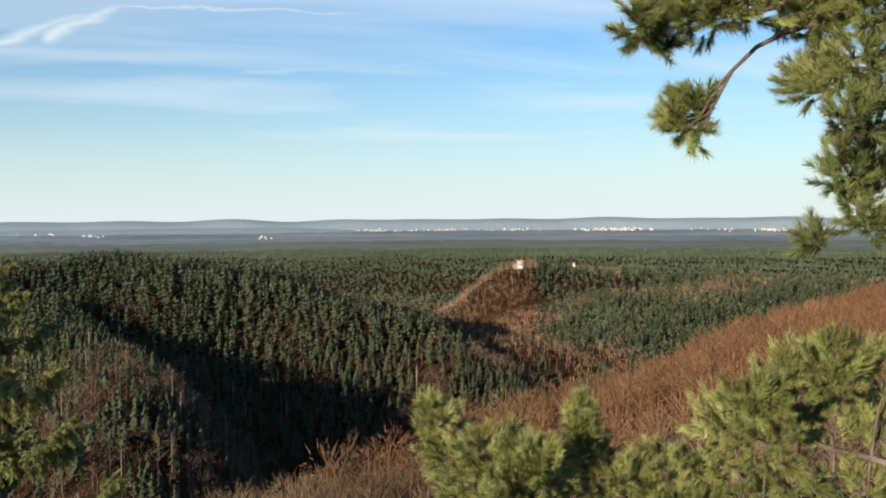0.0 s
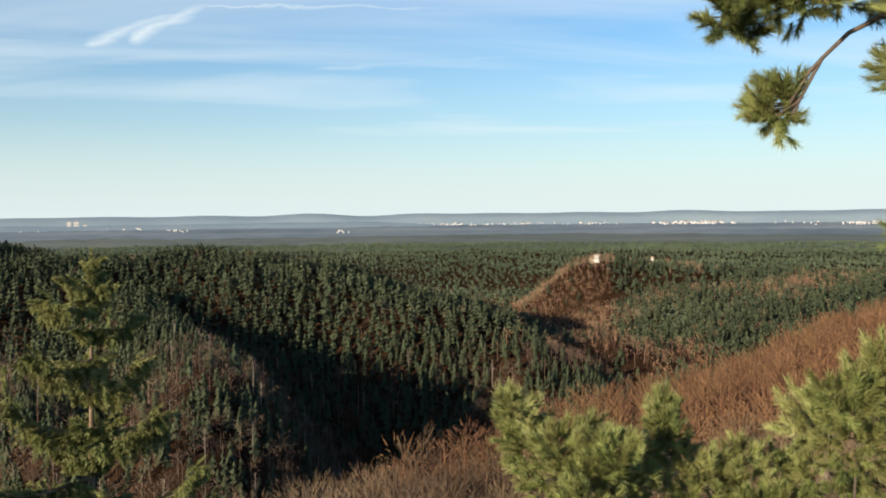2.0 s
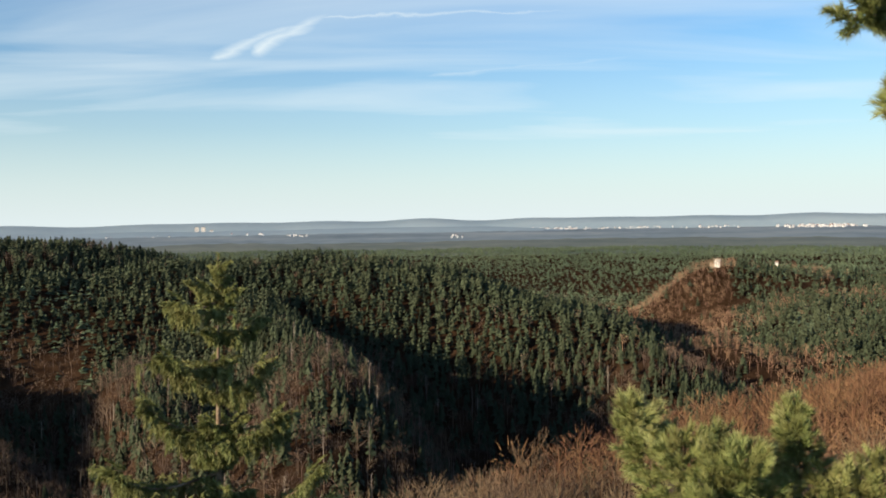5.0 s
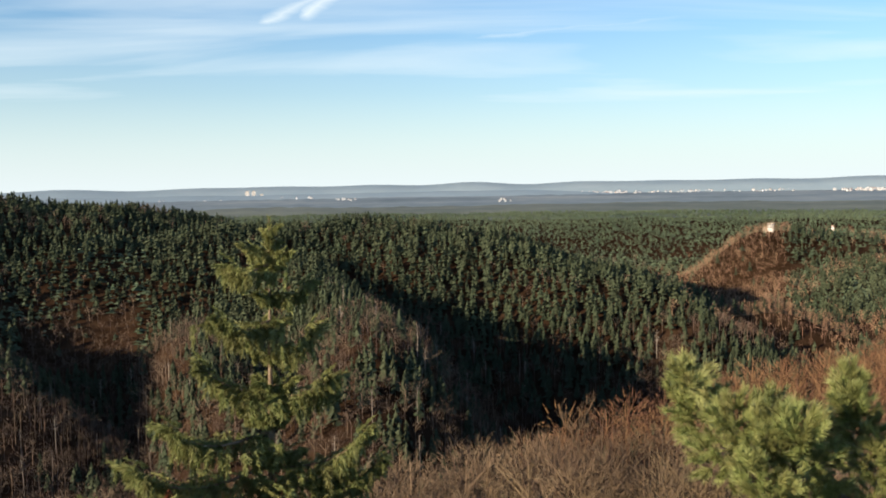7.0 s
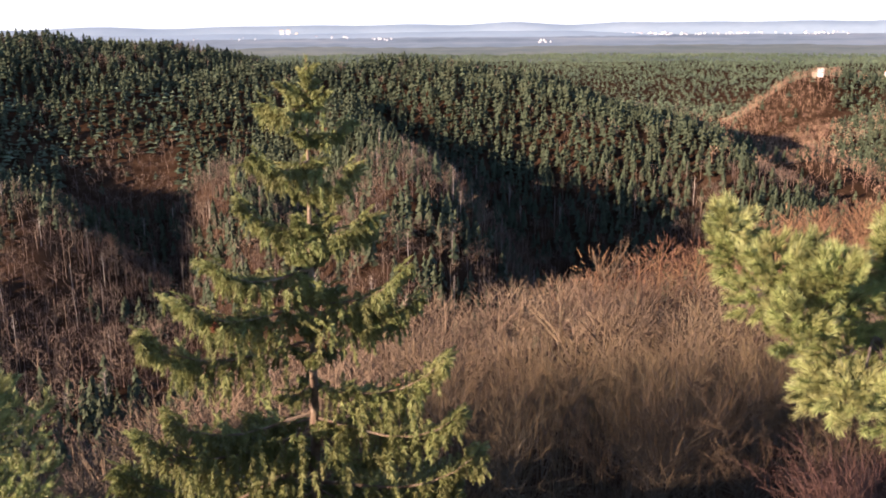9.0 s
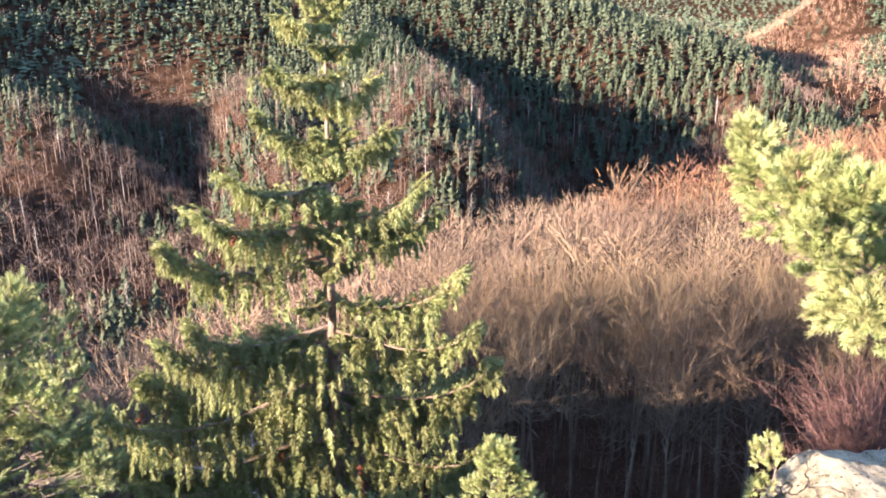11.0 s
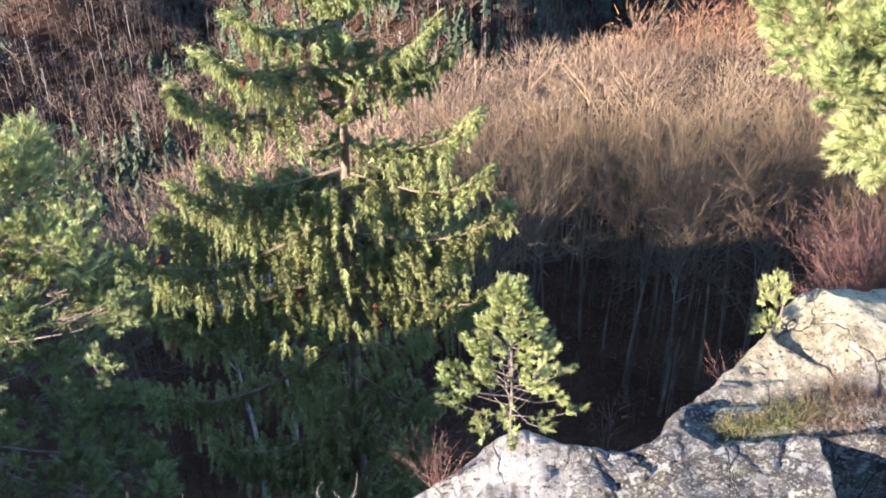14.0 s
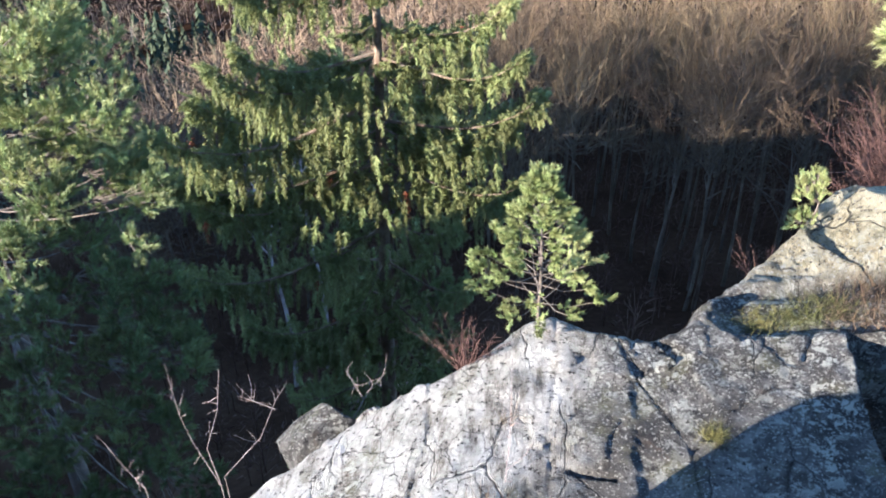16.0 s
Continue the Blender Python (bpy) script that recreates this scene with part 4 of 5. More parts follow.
def make_left_pine():
    rng = np.random.RandomState(33)
    ob = thing("pine_tree", (0, 0, 0), "tall Scots pine with blue-green needle tufts below the lookout", "tree")
    stem, twigs, needles = Build(), Build(), Build()
    q = plan(-41.0, 8.5, 0)
    g = float(land(*q[:2]))
    stem.tube([(q[0], q[1], g - 0.5), (q[0] + 0.15, q[1], g * 0.6), (q[0] - 0.05, q[1] + 0.1, -5.5), (q[0] + 0.1, q[1] + 0.1, -2.2)], [0.15, 0.12, 0.07, 0.02], 8)
    spots = [(-33.3, -21.9), (-32.0, -21.0), (-31.5, -22.0), (-32.0, -23.2), (-33.3, -23.4), (-35.2, -22.2), (-37.4, -24.5), (-34.6, -26.5), (-33.1, -26.4), (-31.4, -27.1),
             (-30.5, -26.9), (-33.0, -27.9), (-34.6, -28.6), (-37.0, -28.4), (-39.2, -27.5)]
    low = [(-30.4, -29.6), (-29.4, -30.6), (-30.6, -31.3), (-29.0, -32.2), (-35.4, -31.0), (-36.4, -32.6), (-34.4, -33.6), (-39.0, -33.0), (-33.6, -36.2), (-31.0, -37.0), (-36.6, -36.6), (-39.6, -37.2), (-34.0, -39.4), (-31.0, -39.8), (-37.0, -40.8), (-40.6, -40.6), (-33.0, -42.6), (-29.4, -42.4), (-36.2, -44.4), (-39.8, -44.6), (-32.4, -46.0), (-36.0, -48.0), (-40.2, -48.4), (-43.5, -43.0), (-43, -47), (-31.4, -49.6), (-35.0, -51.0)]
    for k, (az, el) in enumerate(spots + low):
        bough, twigs, needles = Build(), Build(), Build()
        c = np.array(toward(az, el, 9.2 + rng.uniform(-0.7, 0.7)))
        z = c[2] - 0.35 * np.hypot(c[0] - q[0], c[1] - q[1]) * 0.5
        t = np.array([q[0], q[1], min(z, -2.6)])
        bough.tube(curve_pts(t, c, -0.12, 5), [0.013, 0.011, 0.009, 0.007, 0.005], 5)
        near = t + (c - t) * 0.75
        clump(twigs, needles, near, c, rng.uniform(0.17, 0.24), rng, per=2.2, shoot=0.11, needle=0.07, count=60, width=0.008, up=0.7)
        for _ in range(3):
            c2 = c + rng.normal(0, 0.2, 3) * np.array([1, 1, 0.45])
            clump(twigs, needles, near, c2, rng.uniform(0.11, 0.17), rng, per=1.0, shoot=0.11, needle=0.07, count=60, width=0.008, up=0.7)
        # the low sprays' shade is put into their needle colour
        limb_parts(ob, bough, twigs, needles, M_PINE if k < len(spots) else M_PINE_SHADE)
    part("trunk", stem, M_PINE_BARK, ob, smooth=True)


make_left_pine()

# arms of the spruce that stand out: heading and elevation of their tips, and the rise from root to tip
SPRUCE_ARMS = [(-13.9, -4.9, 0.1), (-12.7, -3.8, 0.2), (-8.6, -6.2, 0.2), (-10.0, -4.3, 0.15), (-8.3, -8.8, 0.75), (-14.6, -8.2, 0.3), (-15.9, -10.9, 0.65), (-7.4, -12.2, 0.5), (-20.0, -17.0, 0.55), (-17.8, -14.8, 0.5),
               (-5.0, -15.6, 0.85), (-22.8, -18.8, 0.5), (-2.4, -21.6, 0.75), (-23.4, -24.9, 0.75), (-4.2, -17.6, 0.3), (-28.2, -28.2, 0.3), (-25.0, -26.5, 0.4), (-27.4, -31.0, 0.2), (-21.5, -24.0, 0.4), (0.1, -27.4, 0.5), (-1.4, -25.2, 0.3), (-1.8, -29.0, 0.2), (-0.6, -33, 0.1), (-28, -37, 0.0), (-26, -33, 0.1), (-24, -41, 0.0), (-19, -43, -0.2), (-14, -44, -0.2), (-9, -43, -0.2), (-5, -40, 0.0), (-21, -46, -0.2)]


def make_spruce():
    rng = np.random.RandomState(17)
    ob = thing("spruce_tree", (0, 0, 0), "tall spruce with drooping yellow-green sprays below the lookout", "tree")
    top, foot = np.array(flat(-11.15, -2.1, 15.7)), plan(-12.9, 15.9, 0)
    foot = np.array([foot[0], foot[1], float(land(*foot[:2])) - 0.3])
    H = top[2] - foot[2]
    axis = lambda z: foot + (top - foot) * ((z - foot[2]) / H)
    stem = Build()
    zs = np.linspace(foot[2], top[2], 16)
    stem.tube([axis(z) for z in zs], 0.008 + 0.0115 * (top[2] - zs), 9)

    def spray(p, d, length, tone, girth=0.115):
        """A hanging side shoot, thick with short needles."""
        n = int(30 + 120 * length)
        s = rng.uniform(0, 1, n) ** 1.2
        d = d / np.linalg.norm(d)
        base = p + d * (s * length)[:, None]
        q = rng.normal(size=(n, 3)) * np.array([1, 1, 0.6])
        tip = base + q / np.linalg.norm(q, axis=1)[:, None] * (girth * (1 - 0.55 * s))[:, None] + d * girth * 0.65
        return base, tip, np.full(n, tone)

    def bough(tip, rise, thick=1.0):
        """A bough from the trunk: it sags on its way and turns up at its end."""
        tip = np.asarray(tip, float)
        z0 = tip[2] - rise
        root = axis(z0)
        L = np.linalg.norm((tip - root)[:2])
        f = np.linspace(0, 1, 7)[:, None]
        path = root + (tip - root) * f
        path[:, 2] -= (0.16 * L * 4 * f * (1 - f) * (0.4 + f))[:, 0]
        girth = min(0.115, 0.068 + 0.03 * L)
        branch, needles, dead = Build(), Build(), Build()
        branch.tube(path, np.linspace(0.010 + 0.010 * L, 0.006, 7), 5)
        n = int((18 + 21 * L) * thick)
        B, T, K = [], [], []
        side = np.cross(tip - root, (0, 0, 1.0))
        side /= np.linalg.norm(side) + 1e-9
        for k in range(n):
            u = 1 - rng.uniform(0, 1) ** 1.6 * 0.88
            i = min(int(u * 6), 5)
            p = path[i] + (path[i + 1] - path[i]) * (u * 6 - i)
            along = (tip - root) / (L + 1e-6)
            w = rng.normal(0, 1)
            spread = side * w * min(0.62, 0.25 * L) * (1.25 - 0.75 * u)
            hang = rng.uniform(0.35, 1.0) * min(0.85, 0.14 + 0.22 * L) * (1.0 if u < 0.85 else 0.5)
            tone = rng.uniform(0, 1)
            # flat twig on the bough, then the hanging end
            if k % 3 == 0:
                b, t, q = spray(p, spread + along * 0.12 + np.array([0, 0, -0.04]), np.linalg.norm(spread) + 0.1, tone, girth)
                B.append(b), T.append(t), K.append(q)
            e = p + spread
            b, t, q = spray(e, np.array([0, 0, -1.0]) + along * rng.uniform(-0.05, 0.25) + rng.normal(0, 0.08, 3), hang, tone, girth)
            if rng.uniform() < 0.012 and L > 2:
                dead.blades(b, t, 0.02, q, rng)
            else:
                B.append(b), T.append(t), K.append(q)
        b, t, q = spray(tip - (tip - root) / (L + 1e-6) * 0.25, (tip - path[4]), min(0.42, 0.2 + 0.2 * L), 0.7, girth * 0.8)
        B.append(b), T.append(t), K.append(q)
        needles.blades(np.concatenate(B), np.concatenate(T), 0.025, np.concatenate(K), rng)
        wood_part = part("bough", branch, M_SPRUCE_BARK, ob)
        tagged(part("needles", needles, M_SPRUCE, wood_part, "drooping yellow-green sprays"), kind="stuff")
        if dead.n:
            tagged(part("withered_needles", dead, M_CONES, wood_part, "withered reddish sprays"), kind="stuff")

    for az, el, rise in SPRUCE_ARMS:
        r = 15.7 + rng.uniform(-1.2, 0.4)
        bough(np.array(flat(az, el, r)), rise, 1.6 if el < -9 else 1.35)
    # the whorls between them, all round
    z = top[2] - 0.9
    while z > foot[2] + 3.0:
        dz = top[2] - z
        reach = 0.12 + 0.13 * dz if dz < 5 else min(0.24 * dz - 0.2, 3.6)
        a0 = rng.uniform(0, 6.28)
        m = 4 if dz < 5 else 3
        for k in range(m):
            a = a0 + k * 2 * np.pi / m + rng.normal(0, 0.3)
            L = reach * rng.uniform(0.35, 1.0)
            if 3 < dz < 10.5 and math.cos(a) * 0.2 - math.sin(a) * 0.98 > 0.55:
                L = min(L, 0.5)
            c = axis(z)
            rise = 0.35 * L if dz < 4 else (0.10 - 0.03 * dz) * L
            bough(c + np.array([math.cos(a) * L, math.sin(a) * L, rise]), rise, 1.9 if dz < 5 else 0.95)
        z -= 0.45 + 0.045 * dz * rng.uniform(0.8, 1.2)
    for k in range(7):
        a, f = 2.4 * k, 0.2 + 0.1 * k
        bough(axis(top[2] - f) + np.array([math.cos(a), math.sin(a), 0.5]) * (0.1 + 0.16 * f), 0.08)
    leader = Build()
    b, t, q = spray(top + np.array([0, 0, -0.85]), np.array([0, 0, 1.0]), 0.85, 0.6)
    leader.blades(b, t, 0.02, q, rng)
    part("leader", leader, M_SPRUCE, ob, "thin upright leading shoot")
    part("trunk", stem, M_SPRUCE_BARK, ob, smooth=True)


make_spruce()


# ---- the rock ----
def rock_material(name, sunlit_flank):
    """Weathered stone with lichen; on the ledge, sunlight is painted in as paler stone."""
    mat = bpy.data.materials.new(name)
    mat.use_nodes = True
    nt = mat.node_tree
    N, L = nt.nodes.new, nt.links.new
    b = nt.nodes["Principled BSDF"]
    geo = N("ShaderNodeNewGeometry")

    def noise_at(scale, detail=8, rough=0.6, dist=0.0):
        n = N("ShaderNodeTexNoise")
        n.inputs["Scale"].default_value, n.inputs["Detail"].default_value, n.inputs["Roughness"].default_value, n.inputs["Distortion"].default_value = scale, detail, rough, dist
        L(geo.outputs["Position"], n.inputs["Vector"])
        return n.outputs["Fac"]

    def ramp(v, stops):
        n = N("ShaderNodeValToRGB")
        els = n.color_ramp.elements
        els[0].position, els[1].position = stops[0][0], stops[-1][0]
        els[0].color, els[1].color = (*stops[0][1], 1), (*stops[-1][1], 1)
        for p, c in stops[1:-1]:
            els.new(p).color = (*c, 1)
        L(v, n.inputs[0])
        return n.outputs[0]

    def mix(f, a, c):
        n = N("ShaderNodeMix")
        n.data_type = "RGBA"
        L(f, n.inputs[0])
        for s, v in ((6, a), (7, c)):
            if isinstance(v, tuple):
                n.inputs[s].default_value = (*v, 1)
            else:
                L(v, n.inputs[s])
        return n.outputs[2]

    def stretched(sx, sy, sz, turn=0.0):
        m = N("ShaderNodeMapping")
        m.inputs["Scale"].default_value, m.inputs["Rotation"].default_value = (sx, sy, sz), (0, 0, turn)
        L(geo.outputs["Position"], m.inputs["Vector"])
        return m.outputs[0]

    def times(p, q):
        n = N("ShaderNodeMath")
        n.operation = "MULTIPLY"
        L(p, n.inputs[0])
        L(q, n.inputs[1])
        return n.outputs[0]

    def fissures(scale, wide, turn):
        """Thin broken joint lines, bent by noise."""
        n = N("ShaderNodeTexNoise")
        n.inputs["Scale"].default_value, n.inputs["Detail"].default_value = scale * 2.2, 5
        L(geo.outputs["Position"], n.inputs["Vector"])
        a = N("ShaderNodeVectorMath")
        a.operation = "MULTIPLY_ADD"
        L(n.outputs["Color"], a.inputs[0])
        a.inputs[1].default_value = (0.30, 0.30, 0.1)
        L(stretched(scale, scale * 0.45, scale * 0.3, turn), a.inputs[2])
        v = N("ShaderNodeTexVoronoi")
        v.feature = "DISTANCE_TO_EDGE"
        v.inputs["Scale"].default_value = 1.0
        L(a.outputs[0], v.inputs["Vector"])
        return ramp(v.outputs["Distance"], [(0.0, (1, 1, 1)), (wide, (0, 0, 0))])

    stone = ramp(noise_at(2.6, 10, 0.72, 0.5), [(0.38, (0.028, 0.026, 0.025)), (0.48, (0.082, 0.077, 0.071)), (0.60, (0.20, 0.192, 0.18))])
    # sunlight painted into the colour of the sunward flank, streaked down its dip
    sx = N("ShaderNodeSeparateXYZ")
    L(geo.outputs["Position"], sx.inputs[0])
    flank_x = N("ShaderNodeMath")
    flank_x.operation = "MULTIPLY_ADD"
    L(sx.outputs[1], flank_x.inputs[0])
    flank_x.inputs[1].default_value = -0.30
    L(sx.outputs[0], flank_x.inputs[2])
    flank_side = N("ShaderNodeMath")
    flank_side.operation = "MULTIPLY_ADD"
    L(noise_at(1.6, 6, 0.6), flank_side.inputs[0])
    flank_side.inputs[1].default_value = 1.0
    L(flank_x.outputs[0], flank_side.inputs[2])
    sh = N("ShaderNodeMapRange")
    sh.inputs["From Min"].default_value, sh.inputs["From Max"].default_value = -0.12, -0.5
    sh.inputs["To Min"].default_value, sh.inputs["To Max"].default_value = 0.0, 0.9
    L(flank_side.outputs[0], sh.inputs["Value"])
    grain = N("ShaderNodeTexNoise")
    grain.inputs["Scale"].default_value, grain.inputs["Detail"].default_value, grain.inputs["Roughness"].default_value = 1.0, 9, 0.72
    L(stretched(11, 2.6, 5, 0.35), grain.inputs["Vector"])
    sunlit_stone = ramp(grain.outputs["Fac"], [(0.34, (0.11, 0.10, 0.085)), (0.42, (0.29, 0.27, 0.24)), (0.49, (0.57, 0.55, 0.51)), (0.62, (0.72, 0.71, 0.68))])
    # the block behind the hollow: yellowish stone, with sunlight painted in
    back = N("ShaderNodeMath")
    back.operation = "MULTIPLY_ADD"
    L(noise_at(1.3, 6, 0.6), back.inputs[0])
    back.inputs[1].default_value = 0.7
    L(sx.outputs[1], back.inputs[2])
    sh2 = N("ShaderNodeMapRange")
    sh2.inputs["From Min"].default_value, sh2.inputs["From Max"].default_value = 4.85, 5.2
    sh2.inputs["To Min"].default_value, sh2.inputs["To Max"].default_value = 0.0, 0.85
    L(back.outputs[0], sh2.inputs["Value"])
    if sunlit_flank:
        stone = mix(sh.outputs[0], stone, sunlit_stone)
    warm = ramp(grain.outputs["Fac"], [(0.35, (0.17, 0.14, 0.075)), (0.45, (0.40, 0.35, 0.215)), (0.58, (0.64, 0.585, 0.40))])
    stone = mix(sh2.outputs[0], stone, warm)
    green = ramp(noise_at(3.4, 7, 0.65), [(0.53, (0, 0, 0)), (0.66, (0.7, 0.7, 0.7))])
    stone = mix(green, stone, (0.15, 0.146, 0.086))
    rusty = ramp(noise_at(2.1, 7, 0.7, 0.8), [(0.60, (0, 0, 0)), (0.70, (0.6, 0.6, 0.6))])
    stone = mix(rusty, stone, (0.15, 0.101, 0.071))
    # pale crusts of lichen in patches and specks
    patch = ramp(noise_at(11, 7, 0.62, 0.4), [(0.545, (0, 0, 0)), (0.575, (1, 1, 1))])
    where = ramp(noise_at(1.5, 3), [(0.40, (0, 0, 0)), (0.58, (1, 1, 1))])
    stone = mix(times(patch, where), stone, (0.48, 0.485, 0.43))
    crumbs = ramp(noise_at(30, 6, 0.65, 0.3), [(0.56, (0, 0, 0)), (0.585, (0.9, 0.9, 0.9))])
    stone = mix(times(crumbs, where), stone, (0.45, 0.455, 0.40))
    specks = ramp(noise_at(60, 5, 0.6), [(0.58, (0, 0, 0)), (0.61, (0.9, 0.9, 0.9))])
    stone = mix(specks, stone, (0.42, 0.42, 0.38))
    dark = ramp(noise_at(24, 8, 0.7), [(0.39, (1, 1, 1)), (0.43, (0, 0, 0))])
    stone = mix(dark, stone, (0.045, 0.041, 0.038))
    broken = ramp(noise_at(2.4, 4, 0.6), [(0.42, (0, 0, 0)), (0.55, (1, 1, 1))])
    joints = times(fissures(1.95, 0.012, 0.375), broken)
    fine_joints = times(fissures(7.0, 0.022, -0.6), where)
    stone = mix(joints, stone, (0.022, 0.02, 0.018))
    stone = mix(fine_joints, stone, (0.038, 0.034, 0.03))
    L(stone, b.inputs["Base Color"])
    b.inputs["Roughness"].default_value, b.inputs["Specular IOR Level"].default_value = 0.9, 0.25
    bp = N("ShaderNodeBump")
    bp.inputs["Strength"].default_value, bp.inputs["Distance"].default_value = 1.0, 0.075
    rough = N("ShaderNodeMath")
    rough.operation = "MULTIPLY_ADD"
    L(noise_at(9, 12, 0.75, 0.4), rough.inputs[0])
    rough.inputs[1].default_value = 2.2
    L(noise_at(55, 12, 0.85, 0.6), rough.inputs[2])
    cut = N("ShaderNodeMath")
    cut.operation = "SUBTRACT"
    L(rough.outputs[0], cut.inputs[0])
    L(joints, cut.inputs[1])
    L(cut.outputs[0], bp.inputs["Height"])
    L(bp.outputs[0], b.inputs["Normal"])
    return mat


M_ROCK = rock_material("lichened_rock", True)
M_STONE = rock_material("grey_stone", False)
EDGE_X = [-3.4, -2.2, -1.55, -1.06, -0.64, 0.13, 0.49, 0.86, 1.08, 1.61, 2.18, 2.7, 4.4]
EDGE_Y = [2.1, 2.63, 3.09, 3.58, 3.76, 4.20, 3.98, 4.02, 4.35, 5.05, 5.62, 5.75, 6.2]


# cleft lines in the slabs: their course, depth, half-width, and the lift of the slab to their right
CRACKS = [
    ([(0.12, 4.25), (0.15, 3.73), (0.08, 3.2), (0.16, 2.6)], 0.010, 0.012, -0.004),
    ([(0.42, 4.1), (0.64, 3.56), (0.8, 3.24), (0.85, 3.13), (0.87, 2.6)], 0.014, 0.010, 0.003),
    ([(-0.6, 3.8), (-0.59, 3.19), (-0.6, 2.93), (-0.62, 2.4)], 0.014, 0.012, 0.005),
    ([(0.85, 3.15), (1.22, 3.49), (1.52, 3.79), (1.67, 4.09)], 0.015, 0.014, -0.006),
    ([(0.2, 3.02), (0.43, 2.96)], 0.05, 0.022, 0.0),
    ([(1.9, 5.7), (1.85, 5.1), (2.2, 4.6)], 0.03, 0.025, 0.06),
]


def crack_at(x, y, way):
    """Distance to a broken line in the plan, and 1 on its right-hand side, 0 on its left."""
    best, side = 9.0, 0.0
    for (ax, ay), (bx, by) in zip(way, way[1:]):
        dx, dy = bx - ax, by - ay
        s = min(1.0, max(0.0, ((x - ax) * dx + (y - ay) * dy) / (dx * dx + dy * dy)))
        d = math.hypot(x - ax - s * dx, y - ay - s * dy)
        if d < best:
            best, side = d, 1.0 if (x - ax) * dy - (y - ay) * dx > 0 else 0.0
    return best, side


def rock_height(x, y):
    """The ledge: two tilted slabs meeting in a ridge, a raised block at the right, a sheer drop past the edge."""
    n1 = noise.fractal(Vector((x * 1.1, y * 1.1, 3.0)), 0.9, 2.1, 6)
    n2 = noise.fractal(Vector((x * 5.0, y * 5.0, 7.0)), 0.9, 2.2, 4)
    ridge_x = 0.13 - 0.30 * (4.2 - y) + 0.05 * n1
    right = -3.70 + 0.10 * (x - 0.13) + 0.03 * (y - 4.2)
    left = -3.70 + 0.42 * (x - ridge_x) + 0.02 * (y - 4.2)
    z = min(right, left)
    if x > 0.55:
        z -= 0.02 * min(1.0, (x - 0.55) / 0.05)
    # a grassy hollow behind the second slab, and the sheer side at the slab's right end
    hollow = min(1.0, max(0.0, (y - 3.98 - 0.06 * n1) / 0.1)) * min(1.0, max(0.0, (x - 1.1) / 0.12)) * min(1.0, max(0.0, (4.62 + 0.25 * (x - 1.6) - y) / 0.12))
    z -= 0.09 * hollow
    if x > 1.8 + 0.05 * n1 and y < 4.0:
        z -= min(1.2, 3.0 * (x - 1.8 - 0.05 * n1))
    z -= (0.19 - 0.02 * min(1.0, max(0.0, (x - 1.85) / 0.3))) * min(1.0, max(0.0, (x - 0.85) / 0.75)) * min(1.0, max(0.0, (y - 4.35) / 0.35))
    block = min(1.0, max(0.0, (y - 4.50 + 0.15 * n1 - 0.25 * (x - 1.6)) / 0.25)) * min(1.0, max(0.0, (x - 1.05) / 0.4))
    z += block * (0.02 - 0.05 * max(0, min(1, (x - 1.5) / 0.7)))
    for way, deep, wide, step in CRACKS:
        d, side = crack_at(x + 0.012 * n2 + 0.05 * n1, y + 0.015 * n2 - 0.04 * n1, way)
        z -= deep * max(0.0, 1 - d / wide) ** 0.7
        z += step * side * max(0.0, 1 - d / 0.5)
    # broken faces: each block leans its own way
    for size, lean, seed in ((1.4, 0.09, 2.0), (3.3, 0.05, 5.0), (9.0, 0.06, 9.0)):
        px, py = x * size + 0.35 * n1, y * size * 0.8 + 0.3 * n2
        c = noise.voronoi(Vector((px, py, seed)))[1][0]
        t = noise.noise_vector(Vector((c.x * 7.3, c.y * 7.3, seed)))
        z += lean * (t.x * (px - c.x) + t.y * (py - c.y)) / size + 0.10 * lean * t.z / size
    z += 0.022 * n1 + 0.012 * n2
    e = y - float(np.interp(x, EDGE_X, EDGE_Y)) - 0.10 * n1 - 0.03 * n2
    if e > -0.12:
        z -= 0.5 * (e + 0.12) ** 2 / 0.12 if e < 0 else 0.06 + 2.6 * e
    if y < 2.3:
        z -= 0.10 * (2.3 - y)
    z -= 1.6 * max(0.0, -2.5 - x + 0.2 * n1) + 1.6 * max(0.0, x - 3.4 + 0.2 * n1)
    return z


def make_rock():
    nx, ny = 320, 250
    xs = np.concatenate([np.linspace(-3.3, -1.7, 16)[:-1], np.linspace(-1.7, 2.6, nx), np.linspace(2.6, 4.3, 16)[1:]])
    ys = np.concatenate([np.linspace(-0.2, 2.5, 26)[:-1], np.linspace(2.5, 5.9, ny), np.linspace(5.9, 8.2, 22)[1:]])
    nx, ny = len(xs), len(ys)
    V = np.array([(x + 0.02 * noise.noise(Vector((x * 4, y * 4, 1))), y, rock_height(x, y)) for y in ys for x in xs])
    i, j = np.meshgrid(np.arange(ny - 1), np.arange(nx - 1), indexing="ij")
    p = (i * nx + j).ravel()
    F = np.stack([p, p + 1, p + nx + 1, p + nx], -1)
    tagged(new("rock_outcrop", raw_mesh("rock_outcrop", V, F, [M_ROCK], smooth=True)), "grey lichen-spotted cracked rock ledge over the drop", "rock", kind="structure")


make_rock()


